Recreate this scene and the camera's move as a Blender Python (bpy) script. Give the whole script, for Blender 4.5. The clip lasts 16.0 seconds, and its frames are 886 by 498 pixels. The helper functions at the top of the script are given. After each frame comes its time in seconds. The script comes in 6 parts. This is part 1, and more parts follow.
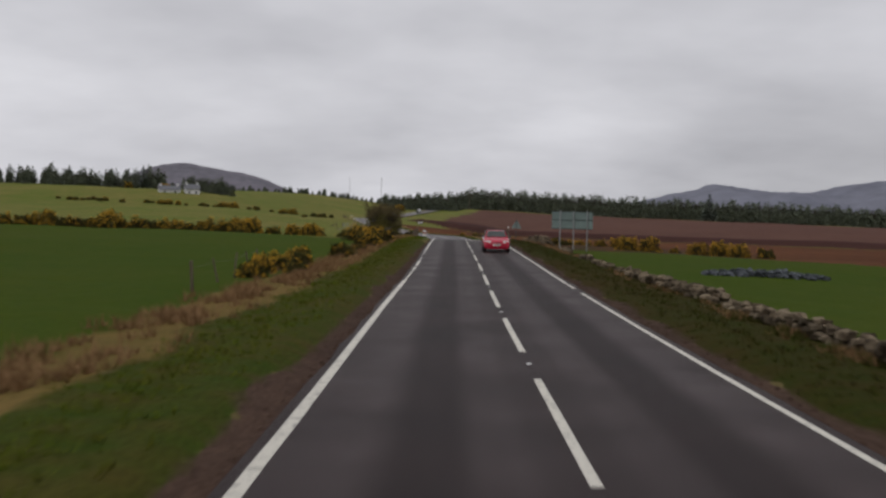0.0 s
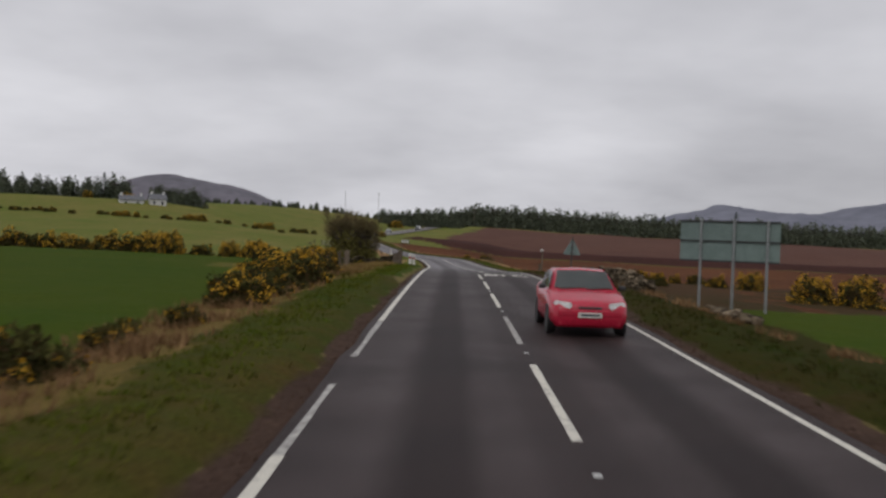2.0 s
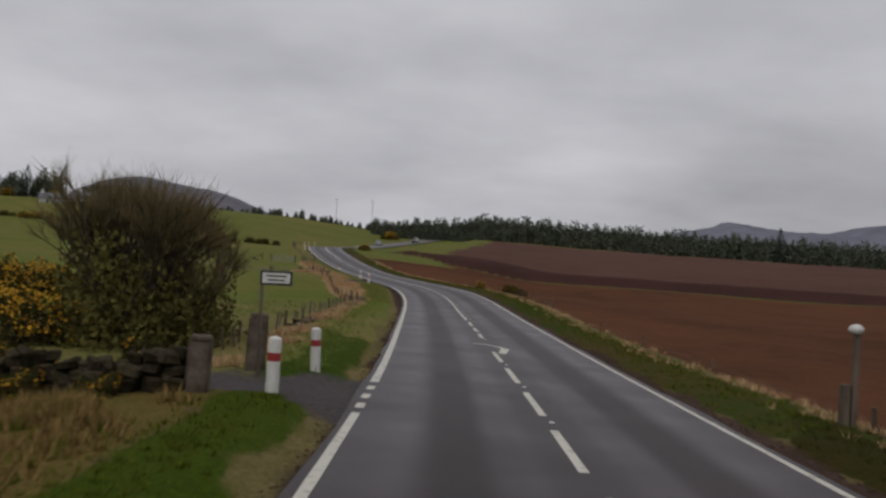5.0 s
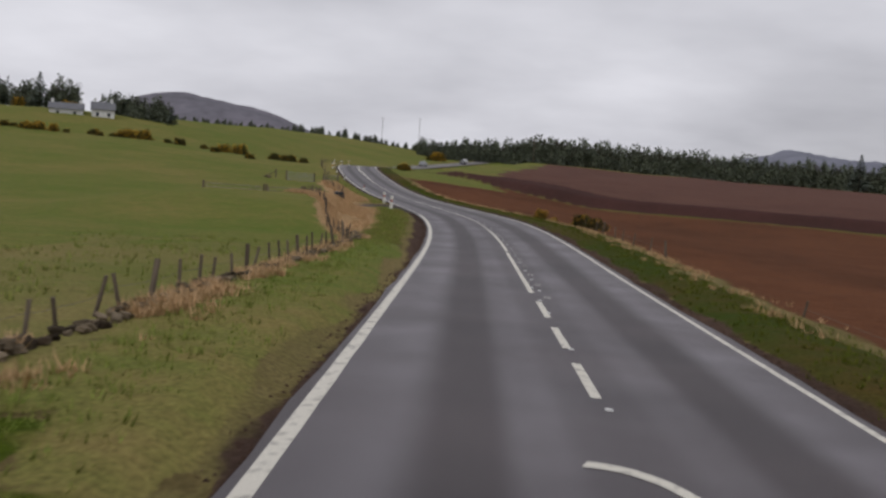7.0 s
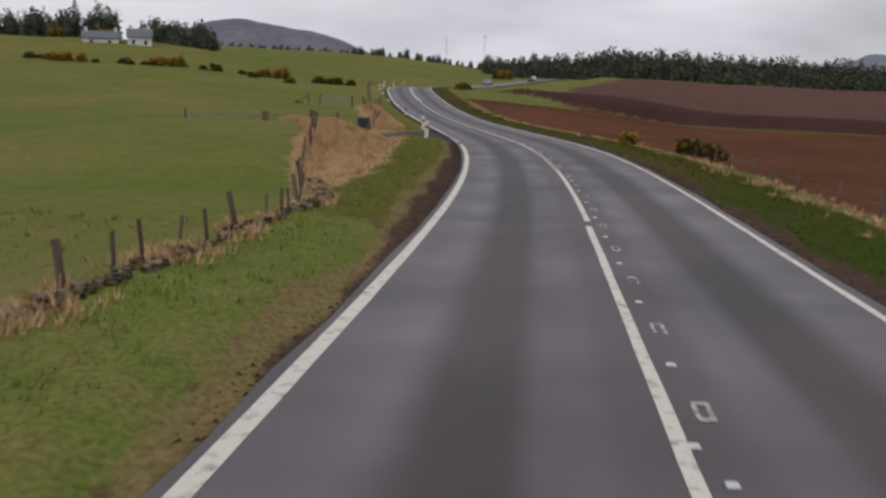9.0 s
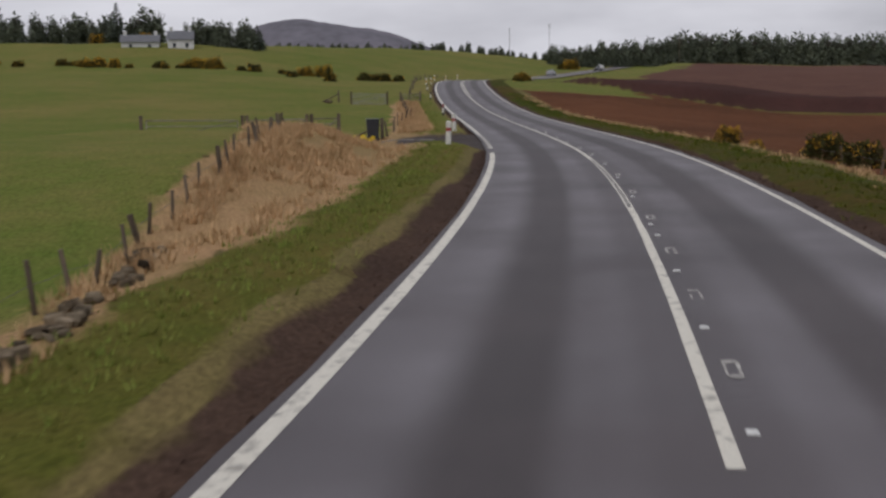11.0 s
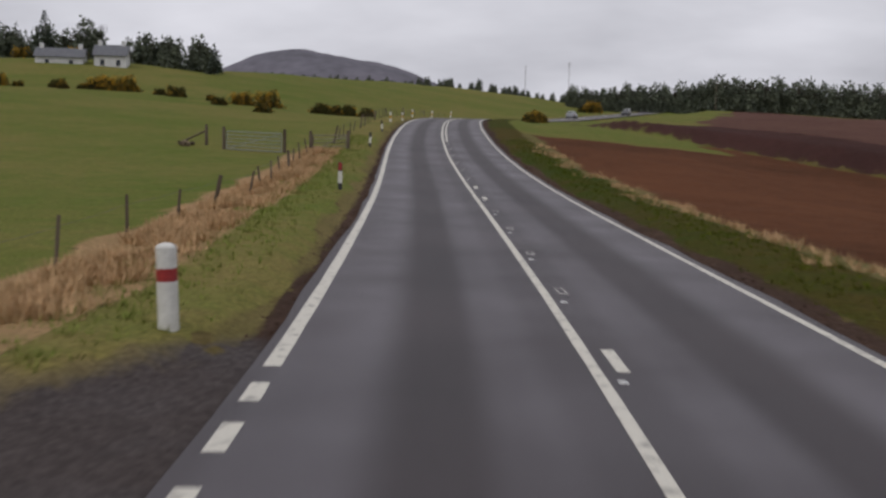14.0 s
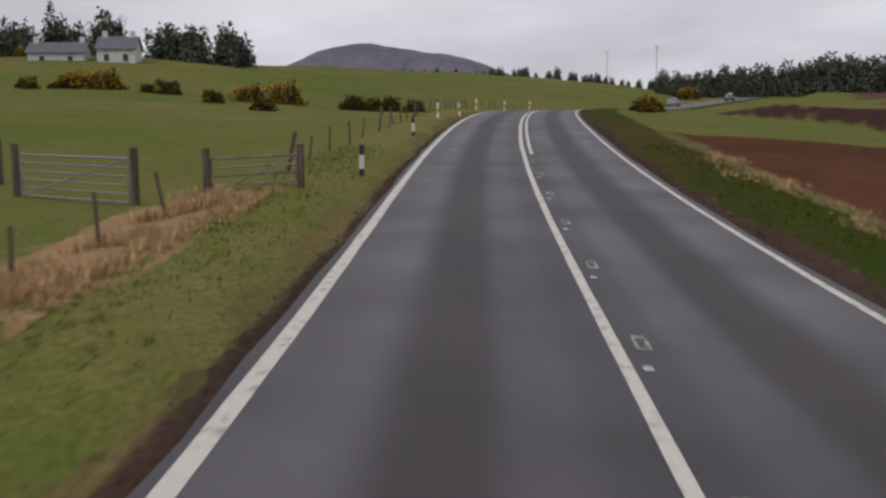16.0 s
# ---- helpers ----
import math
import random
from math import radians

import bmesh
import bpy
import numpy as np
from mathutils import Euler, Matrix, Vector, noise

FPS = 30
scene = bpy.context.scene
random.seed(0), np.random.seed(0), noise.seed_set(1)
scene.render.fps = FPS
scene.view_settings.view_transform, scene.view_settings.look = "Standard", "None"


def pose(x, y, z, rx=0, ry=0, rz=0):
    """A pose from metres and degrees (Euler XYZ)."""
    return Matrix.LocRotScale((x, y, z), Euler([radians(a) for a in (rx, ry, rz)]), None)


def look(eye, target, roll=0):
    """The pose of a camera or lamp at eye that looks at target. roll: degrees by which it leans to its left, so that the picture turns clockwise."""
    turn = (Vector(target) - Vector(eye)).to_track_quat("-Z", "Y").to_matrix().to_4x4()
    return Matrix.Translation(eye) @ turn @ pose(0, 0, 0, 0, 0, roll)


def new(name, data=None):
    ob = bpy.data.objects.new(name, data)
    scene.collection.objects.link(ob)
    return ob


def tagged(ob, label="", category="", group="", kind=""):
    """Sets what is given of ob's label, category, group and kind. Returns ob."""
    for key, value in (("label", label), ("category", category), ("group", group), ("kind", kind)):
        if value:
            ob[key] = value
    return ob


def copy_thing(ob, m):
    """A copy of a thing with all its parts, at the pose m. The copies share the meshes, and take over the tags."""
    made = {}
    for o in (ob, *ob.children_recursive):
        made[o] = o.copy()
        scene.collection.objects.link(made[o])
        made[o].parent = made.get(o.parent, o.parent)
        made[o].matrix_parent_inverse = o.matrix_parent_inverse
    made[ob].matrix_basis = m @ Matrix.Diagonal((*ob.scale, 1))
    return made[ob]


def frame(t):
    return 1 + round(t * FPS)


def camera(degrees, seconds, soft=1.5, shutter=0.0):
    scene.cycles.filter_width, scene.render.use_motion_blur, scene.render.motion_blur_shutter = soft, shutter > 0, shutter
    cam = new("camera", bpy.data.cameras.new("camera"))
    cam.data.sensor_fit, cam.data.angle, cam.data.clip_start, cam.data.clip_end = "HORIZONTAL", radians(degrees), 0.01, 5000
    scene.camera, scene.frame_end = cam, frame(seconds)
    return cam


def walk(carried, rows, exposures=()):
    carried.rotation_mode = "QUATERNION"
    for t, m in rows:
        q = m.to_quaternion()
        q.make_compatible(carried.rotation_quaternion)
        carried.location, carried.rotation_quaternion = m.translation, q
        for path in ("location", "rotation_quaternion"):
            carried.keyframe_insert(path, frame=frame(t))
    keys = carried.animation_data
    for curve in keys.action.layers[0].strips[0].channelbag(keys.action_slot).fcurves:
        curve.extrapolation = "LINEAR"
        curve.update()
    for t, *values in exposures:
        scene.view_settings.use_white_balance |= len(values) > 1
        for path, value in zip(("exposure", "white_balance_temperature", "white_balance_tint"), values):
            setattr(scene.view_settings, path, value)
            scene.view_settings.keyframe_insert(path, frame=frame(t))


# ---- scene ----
FOV = 47.74
HALF_L, HALF_R = 3.05, 2.93
# bend (1/m x 1000), slope and cross tilt (x 1000) of the road every 8 m from 16 m behind the start
BEND = [1.55, 1.28, 0.99, 0.6, -0.03, -0.67, -0.45, 0.46, 0.64, 0.12, -0.17, -0.12, -0.08, 0.22, 0.29, 0.13, 0.69, 1.59, 1.15, 0.31, 0.3, 0.19, 0.96, 2.86, 3.94, 4.12, 5.11, 5.03, 2.48, 0.72, 0.89, 1.04, 0.04, -1.28, -1.93, -1.63, -1.56, -2.51, -3.84, -4.82, -5.38, -5.8, -5.44, -5.44, -3.29, -0.07, -0.0, -0.0, -0.0, -0.0, -0.0, -0.0, -0.0, -0.0, -0.0, -0.0, -0.0, -0.0, -0.0, -0.0, -0.0, -0.0, -0.0, -0.0, -0.0, -0.0, -0.0, -0.0, -0.0, -0.0, -0.0, -0.0, -0.0]
SLOPE = [-16.3, -12.5, -8.5, -4.1, -0.7, 1.1, 0.8, 3.2, 8.2, 10.5, 10.2, 7.9, 3.8, -1.2, -9.2, -21.0, -28.9, -27.2, -19.6, -14.6, -17.0, -16.5, -9.6, -3.2, 1.5, -2.1, -8.0, -7.3, 0.1, 3.9, 6.3, 20.1, 35.0, 45.5, 50.8, 51.9, 48.7, 41.9, 32.6, 22.2, 12.1, 2.4, 1.0, -2.0, 1.0, 4.0, 10.0, 16.0, 21.0, 26.0, 26.1, 26.3, 26.4, 26.5, 26.6, 26.8, 26.9, 27.0, 28.0, 28.0, 28.0, 28.0, 28.0, 28.0, 28.0, 28.0, 28.0, 28.0, 28.0, 28.0, 28.0, 28.0, 28.0]
TILT = [-1.7, -1.6, -1.3, -0.6, 0.3, 1.8, 4.3, 7.0, 10.0, 11.9, 11.0, 8.5, 5.9, 4.0, 2.2, -1.6, -6.9, -12.7, -17.8, -20.1, -16.7, -5.1, 7.5, 17.3, 21.5, 19.2, 16.0, 12.9, 6.7, -3.6, -12.1, -17.7, -19.9, -18.9, -15.8, -11.7, -7.8, -5.0, -2.3, -0.8, -0.1, 0.0]
PATH = [
    (0, (-1.291, -0.175, 2.257), (-1.442, 9.820, 1.954), 1.38),
    (0.5, (-1.370, 10.618, 2.195), (-1.357, 20.612, 1.869), 1.84),
    (1, (-1.457, 22.224, 2.182), (-1.388, 32.224, 2.224), 1.88),
    (1.5, (-1.571, 32.759, 2.188), (-1.521, 42.759, 2.164), 2.22),
    (2, (-1.593, 42.731, 2.209), (-1.772, 52.729, 2.084), 1.99),
    (2.5, (-1.615, 53.495, 2.289), (-1.709, 63.491, 2.528), 2.02),
    (3, (-1.748, 64.836, 2.406), (-1.433, 74.826, 2.731), 2.43),
    (3.5, (-1.871, 75.568, 2.499), (-1.330, 85.543, 2.957), 1.12),
    (4, (-2.045, 86.245, 2.536), (-1.489, 96.217, 3.027), 1.90),
    (4.5, (-2.238, 95.138, 2.504), (-2.528, 105.132, 2.722), 2.14),
    (5, (-2.381, 101.833, 2.422), (-2.586, 111.831, 2.433), 2.93),
    (5.2, (-2.407, 104.412, 2.373), (-2.657, 114.409, 2.323), 3.49),
    (5.9, (-2.493, 113.262, 2.156), (-2.973, 123.245, 1.848), 3.99),
    (6.6, (-2.596, 121.950, 1.925), (-3.236, 131.911, 1.327), 4.02),
    (7.3, (-2.724, 128.792, 1.779), (-3.357, 138.730, 0.868), 3.50),
    (7.5, (-2.763, 130.320, 1.751), (-3.324, 140.253, 0.748), 3.30),
    (8, (-2.786, 134.899, 1.673), (-3.251, 144.815, 0.459), 3.25),
    (8.5, (-2.859, 139.838, 1.594), (-3.806, 149.687, 0.142), 1.98),
    (9, (-2.894, 143.816, 1.524), (-4.237, 153.599, -0.052), 1.53),
    (9.2, (-2.960, 145.356, 1.496), (-4.470, 155.105, -0.136), 1.70),
    (9.9, (-3.042, 150.152, 1.407), (-4.858, 159.822, -0.379), 0.49),
    (10.6, (-3.147, 155.048, 1.324), (-5.126, 164.697, -0.400), -0.46),
    (11.3, (-3.449, 160.783, 1.251), (-5.566, 170.474, -0.014), -0.43),
    (11.5, (-3.636, 163.015, 1.230), (-5.805, 172.729, 0.263), 0.03),
    (12, (-4.141, 169.153, 1.193), (-6.170, 178.897, 0.230), 0.28),
    (12.5, (-4.892, 175.988, 1.182), (-6.716, 185.752, 0.026), 1.52),
    (13, (-5.618, 182.665, 1.183), (-7.603, 192.388, -0.049), 0.68),
    (13.5, (-6.728, 190.314, 1.153), (-8.693, 200.050, -0.009), 0.82),
    (14, (-8.142, 197.952, 1.097), (-10.315, 207.635, -0.137), 1.41),
    (14.5, (-9.460, 204.710, 1.068), (-12.050, 214.278, -0.250), 1.56),
    (15, (-11.067, 211.750, 1.081), (-13.724, 221.318, -0.101), 0.95),
    (15.5, (-12.799, 218.932, 1.119), (-15.527, 228.475, -0.101), -0.23),
    (16, (-14.711, 226.254, 1.185), (-17.635, 235.730, -0.107), -0.50),
]

# ---------------------------------------------------------------- camera and walk
cam = camera(FOV, 16.0, soft=2.6, shutter=0.25)
walk(cam, [(t, look(eye, target, roll)) for t, eye, target, roll in PATH], exposures=[(0.0, -0.05, 6500, 11.2), (3.0, -0.05, 6500, 11.2), (4.5, -0.18, 6500, 11.2), (5.0, -0.34, 6500, 11.2), (5.2, -0.32, 6500, 11.2), (7.3, 0.08, 6420, 12.5), (9.2, 0.12, 6420, 12.5), (11.3, 0.0, 6380, 13.0), (16.0, 0.0, 6380, 13.0)])

# ---------------------------------------------------------------- sky and light
world = bpy.data.worlds.new("overcast_sky")
scene.world = world
world.use_nodes = True
wn, wl = world.node_tree.nodes, world.node_tree.links
wn.clear()
w_out = wn.new("ShaderNodeOutputWorld")
w_bg = wn.new("ShaderNodeBackground")
w_sky = wn.new("ShaderNodeTexSky")
w_sky.sky_type, w_sky.sun_disc = "NISHITA", False
w_sky.sun_elevation, w_sky.sun_rotation = radians(48), radians(200)
w_sky.air_density, w_sky.dust_density = 1.0, 4.0
w_hsv = wn.new("ShaderNodeHueSaturation")
w_hsv.inputs["Saturation"].default_value = 0.10
w_hsv.inputs["Value"].default_value = 0.10
wl.new(w_sky.outputs[0], w_hsv.inputs["Color"])
w_tc = wn.new("ShaderNodeTexCoord")
w_sep = wn.new("ShaderNodeSeparateXYZ")
wl.new(w_tc.outputs["Generated"], w_sep.inputs[0])


def w_math(op, a, b=None):
    n = wn.new("ShaderNodeMath")
    n.operation = op
    for i, v in enumerate((a, b)):
        if v is None:
            continue
        if isinstance(v, (int, float)):
            n.inputs[i].default_value = v
        else:
            wl.new(v, n.inputs[i])
    return n.outputs[0]


# a flat cloud deck: directions are carried onto a plane overhead
w_h = w_math("ADD", w_math("MAXIMUM", w_sep.outputs[2], 0.0), 0.22)
w_px = w_math("DIVIDE", w_sep.outputs[0], w_h)
w_py = w_math("DIVIDE", w_sep.outputs[1], w_h)
w_vec = wn.new("ShaderNodeCombineXYZ")
wl.new(w_px, w_vec.inputs[0])
wl.new(w_py, w_vec.inputs[1])
w_n1 = wn.new("ShaderNodeTexNoise")
w_n1.inputs["Scale"].default_value, w_n1.inputs["Detail"].default_value = 0.9, 5.0
w_n1.inputs["Roughness"].default_value = 0.5
wl.new(w_vec.outputs[0], w_n1.inputs["Vector"])
w_ramp = wn.new("ShaderNodeValToRGB")
w_ramp.color_ramp.elements[0].position, w_ramp.color_ramp.elements[0].color = 0.30, (0.485, 0.49, 0.525, 1)
w_ramp.color_ramp.elements[1].position, w_ramp.color_ramp.elements[1].color = 0.70, (0.80, 0.805, 0.845, 1)
wl.new(w_n1.outputs["Fac"], w_ramp.inputs["Fac"])
w_mix = wn.new("ShaderNodeMix")
w_mix.data_type = "RGBA"
w_mix.inputs["Factor"].default_value = 0.88
wl.new(w_hsv.outputs[0], w_mix.inputs["A"])
wl.new(w_ramp.outputs[0], w_mix.inputs["B"])
# a darker bank of rain cloud low in the north-east
w_side = w_math("ADD", w_math("MULTIPLY", w_sep.outputs[0], math.sin(radians(42))), w_math("MULTIPLY", w_sep.outputs[1], math.cos(radians(42))))


def w_range(src, a, b):
    n = wn.new("ShaderNodeMapRange")
    n.interpolation_type = "SMOOTHSTEP"
    n.inputs["From Min"].default_value, n.inputs["From Max"].default_value = a, b
    wl.new(src, n.inputs["Value"])
    return n.outputs[0]


w_low = w_math("SUBTRACT", 1.0, w_range(w_sep.outputs[2], 0.03, 0.20))
w_rain = w_math("SUBTRACT", 1.0, w_math("MULTIPLY", w_math("MULTIPLY", w_range(w_side, 0.80, 0.97), w_low), 0.36))
w_sc = wn.new("ShaderNodeVectorMath")
w_sc.operation = "SCALE"
wl.new(w_mix.outputs["Result"], w_sc.inputs[0])
wl.new(w_rain, w_sc.inputs["Scale"])
wl.new(w_sc.outputs[0], w_bg.inputs["Color"])
w_bg.inputs["Strength"].default_value = 1.0
wl.new(w_bg.outputs[0], w_out.inputs["Surface"])

sun = new("sun", bpy.data.lights.new("sun", "SUN"))
sun.data.energy, sun.data.angle, sun.data.color = 0.6, radians(40), (1.0, 0.97, 0.93)
sun.matrix_world = look((0, 0, 60), (20, 45, 0))


# ---------------------------------------------------------------- materials
def material(name, base, base2=None, scale=4.0, rough=0.8, bump=0.0, bump_scale=60.0, fine=None, metal=0.0, spec=None, detail=6.0, per_object=0.0, stretch=(1, 1, 1), spread=(0.36, 0.64)):
    """Two tones mixed by a coarse noise, a finer grain over them, and relief."""
    m = bpy.data.materials.new(name)
    m.use_nodes = True
    n, l = m.node_tree.nodes, m.node_tree.links
    b = n["Principled BSDF"]
    b.inputs["Roughness"].default_value = rough
    b.inputs["Metallic"].default_value = metal
    b.inputs["Specular IOR Level"].default_value = (0.04 if rough >= 0.85 else 0.5) if spec is None else spec
    tc = n.new("ShaderNodeTexCoord")
    mp = n.new("ShaderNodeMapping")
    mp.inputs["Scale"].default_value = stretch
    l.new(tc.outputs["Object"], mp.inputs["Vector"])
    base2 = base2 or tuple(c * 0.75 for c in base)
    t1 = n.new("ShaderNodeTexNoise")
    t1.inputs["Scale"].default_value, t1.inputs["Detail"].default_value = scale, detail
    l.new(mp.outputs[0], t1.inputs["Vector"])
    r1 = n.new("ShaderNodeMapRange")
    r1.inputs["From Min"].default_value, r1.inputs["From Max"].default_value = spread
    l.new(t1.outputs["Fac"], r1.inputs["Value"])
    mx = n.new("ShaderNodeMix")
    mx.data_type = "RGBA"
    mx.inputs["A"].default_value, mx.inputs["B"].default_value = (*base, 1), (*base2, 1)
    l.new(r1.outputs[0], mx.inputs["Factor"])
    t2 = n.new("ShaderNodeTexNoise")
    t2.inputs["Scale"].default_value, t2.inputs["Detail"].default_value = fine or scale * 11, 3.0
    l.new(mp.outputs[0], t2.inputs["Vector"])
    r2 = n.new("ShaderNodeMapRange")
    r2.inputs["To Min"].default_value, r2.inputs["To Max"].default_value = 0.65, 1.35
    l.new(t2.outputs["Fac"], r2.inputs["Value"])
    hs = n.new("ShaderNodeHueSaturation")
    l.new(mx.outputs["Result"], hs.inputs["Color"])
    value = r2.outputs[0]
    if per_object:
        oi = n.new("ShaderNodeObjectInfo")
        gi = n.new("ShaderNodeNewGeometry")
        ad = n.new("ShaderNodeMath")
        ad.operation = "ADD"
        l.new(oi.outputs["Random"], ad.inputs[0])
        l.new(gi.outputs["Random Per Island"], ad.inputs[1])
        fr = n.new("ShaderNodeMath")
        fr.operation = "FRACT"
        l.new(ad.outputs[0], fr.inputs[0])
        r3 = n.new("ShaderNodeMapRange")
        r3.inputs["To Min"].default_value, r3.inputs["To Max"].default_value = 1 - per_object, 1 + per_object
        l.new(fr.outputs[0], r3.inputs["Value"])
        mu = n.new("ShaderNodeMath")
        mu.operation = "MULTIPLY"
        l.new(r2.outputs[0], mu.inputs[0])
        l.new(r3.outputs[0], mu.inputs[1])
        value = mu.outputs[0]
    l.new(value, hs.inputs["Value"])
    l.new(hs.outputs[0], b.inputs["Base Color"])
    if bump:
        t3 = n.new("ShaderNodeTexNoise")
        t3.inputs["Scale"].default_value, t3.inputs["Detail"].default_value = bump_scale, 4.0
        l.new(mp.outputs[0], t3.inputs["Vector"])
        bp = n.new("ShaderNodeBump")
        bp.inputs["Strength"].default_value, bp.inputs["Distance"].default_value = bump, 0.02
        l.new(t3.outputs["Fac"], bp.inputs["Height"])
        l.new(bp.outputs[0], b.inputs["Normal"])
    return m


# ground covers: two tones each, mixed where they meet
COVERS = (("verge", (0.032, 0.052, 0.006), (0.072, 0.050, 0.014)), ("pasture", (0.035, 0.063, 0.004), (0.052, 0.070, 0.006)), ("rough", (0.126, 0.134, 0.036), (0.195, 0.156, 0.062)),
          ("straw", (0.360, 0.222, 0.120), (0.250, 0.175, 0.082)), ("earth", (0.078, 0.049, 0.036), (0.044, 0.028, 0.022)), ("plough", (0.124, 0.050, 0.024), (0.076, 0.032, 0.016)),
          ("moor", (0.118, 0.061, 0.046), (0.090, 0.046, 0.036)), ("bank", (0.066, 0.030, 0.026), (0.046, 0.023, 0.020)), ("track", (0.085, 0.076, 0.076), (0.066, 0.055, 0.052)),
          ("meadow", (0.096, 0.128, 0.024), (0.168, 0.148, 0.046)), ("dry_verge", (0.108, 0.138, 0.028), (0.200, 0.156, 0.058)), ("dull_straw", (0.160, 0.106, 0.036), (0.104, 0.082, 0.022)), ("olive_verge", (0.072, 0.086, 0.014), (0.124, 0.094, 0.026)), ("dark_verge", (0.021, 0.031, 0.003), (0.041, 0.026, 0.007)), ("tan_edge", (0.175, 0.135, 0.058), (0.120, 0.105, 0.038)), ("heath", (0.070, 0.036, 0.020), (0.040, 0.032, 0.012)))


def ground_material():
    m = bpy.data.materials.new("farmland")
    m.use_nodes = True
    n, l = m.node_tree.nodes, m.node_tree.links
    b = n["Principled BSDF"]
    b.inputs["Roughness"].default_value, b.inputs["Specular IOR Level"].default_value = 0.95, 0.03
    tc = n.new("ShaderNodeTexCoord")

    def tex(scale, detail):
        t = n.new("ShaderNodeTexNoise")
        t.inputs["Scale"].default_value, t.inputs["Detail"].default_value = scale, detail
        l.new(tc.outputs["Object"], t.inputs["Vector"])
        return t.outputs["Fac"]

    def ranged(src, a, z, lo, hi):
        r = n.new("ShaderNodeMapRange")
        for k, v in zip(("From Min", "From Max", "To Min", "To Max"), (a, z, lo, hi)):
            r.inputs[k].default_value = v
        l.new(src, r.inputs["Value"])
        return r.outputs[0]
    broad, coarse, mid, fine = tex(0.035, 3.0), tex(0.16, 5.0), tex(1.3, 5.0), tex(14.0, 4.0)
    blend = n.new("ShaderNodeMath")
    blend.operation = "ADD"
    wide = n.new("ShaderNodeMath")
    wide.operation = "ADD"
    l.new(ranged(broad, 0.36, 0.64, -0.22, 0.32), wide.inputs[0])
    l.new(ranged(coarse, 0.35, 0.65, 0.0, 0.45), wide.inputs[1])
    l.new(wide.outputs[0], blend.inputs[0])
    l.new(ranged(mid, 0.32, 0.68, 0.0, 0.5), blend.inputs[1])
    jit = ranged(mid, 0.3, 0.7, -0.32, 0.32)
    total, wsum = None, None
    for i, (name, c1, c2) in enumerate(COVERS):
        at = n.new("ShaderNodeAttribute")
        at.attribute_name = "cover_" + name
        # push the soft edge about by the noise, then sharpen it
        ad = n.new("ShaderNodeMath")
        ad.operation = "ADD"
        l.new(at.outputs["Fac"], ad.inputs[0])
        l.new(jit, ad.inputs[1])
        sh = n.new("ShaderNodeMapRange")
        sh.interpolation_type = "SMOOTHSTEP"
        sh.inputs["From Min"].default_value, sh.inputs["From Max"].default_value = 0.30, 0.70
        l.new(ad.outputs[0], sh.inputs["Value"])
        wt = n.new("ShaderNodeMath")
        wt.operation = "MULTIPLY"
        l.new(sh.outputs[0], wt.inputs[0])
        l.new(at.outputs["Fac"], wt.inputs[1])
        ws = n.new("ShaderNodeMath")
        ws.operation = "ADD"
        l.new(wt.outputs[0], ws.inputs[0])
        ws.inputs[1].default_value = 0.0005
        mx = n.new("ShaderNodeMix")
        mx.data_type = "RGBA"
        mx.inputs["A"].default_value, mx.inputs["B"].default_value = (*c1, 1), (*c2, 1)
        l.new(blend.outputs[0], mx.inputs["Factor"])
        sc = n.new("ShaderNodeVectorMath")
        sc.operation = "SCALE"
        l.new(mx.outputs["Result"], sc.inputs[0])
        l.new(ws.outputs[0], sc.inputs["Scale"])
        if total is None:
            total, wsum = sc.outputs[0], ws.outputs[0]
        else:
            va = n.new("ShaderNodeVectorMath")
            l.new(total, va.inputs[0])
            l.new(sc.outputs[0], va.inputs[1])
            wa = n.new("ShaderNodeMath")
            wa.operation = "ADD"
            l.new(wsum, wa.inputs[0])
            l.new(ws.outputs[0], wa.inputs[1])
            total, wsum = va.outputs[0], wa.outputs[0]
    iv = n.new("ShaderNodeMath")
    iv.operation = "DIVIDE"
    iv.inputs[0].default_value = 1.0
    l.new(wsum, iv.inputs[1])
    gr = n.new("ShaderNodeMath")
    gr.operation = "MULTIPLY"
    l.new(iv.outputs[0], gr.inputs[0])
    l.new(ranged(fine, 0.25, 0.75, 0.62, 1.38), gr.inputs[1])
    sc = n.new("ShaderNodeVectorMath")
    sc.operation = "SCALE"
    l.new(total, sc.inputs[0])
    l.new(gr.outputs[0], sc.inputs["Scale"])
    l.new(sc.outputs[0], b.inputs["Base Color"])
    bp = n.new("ShaderNodeBump")
    bp.inputs["Strength"].default_value, bp.inputs["Distance"].default_value = 0.8, 0.05
    hh = n.new("ShaderNodeMath")
    hh.operation = "ADD"
    l.new(fine, hh.inputs[0])
    l.new(ranged(mid, 0, 1, 0, 2.0), hh.inputs[1])
    l.new(hh.outputs[0], bp.inputs["Height"])
    l.new(bp.outputs[0], b.inputs["Normal"])
    return m


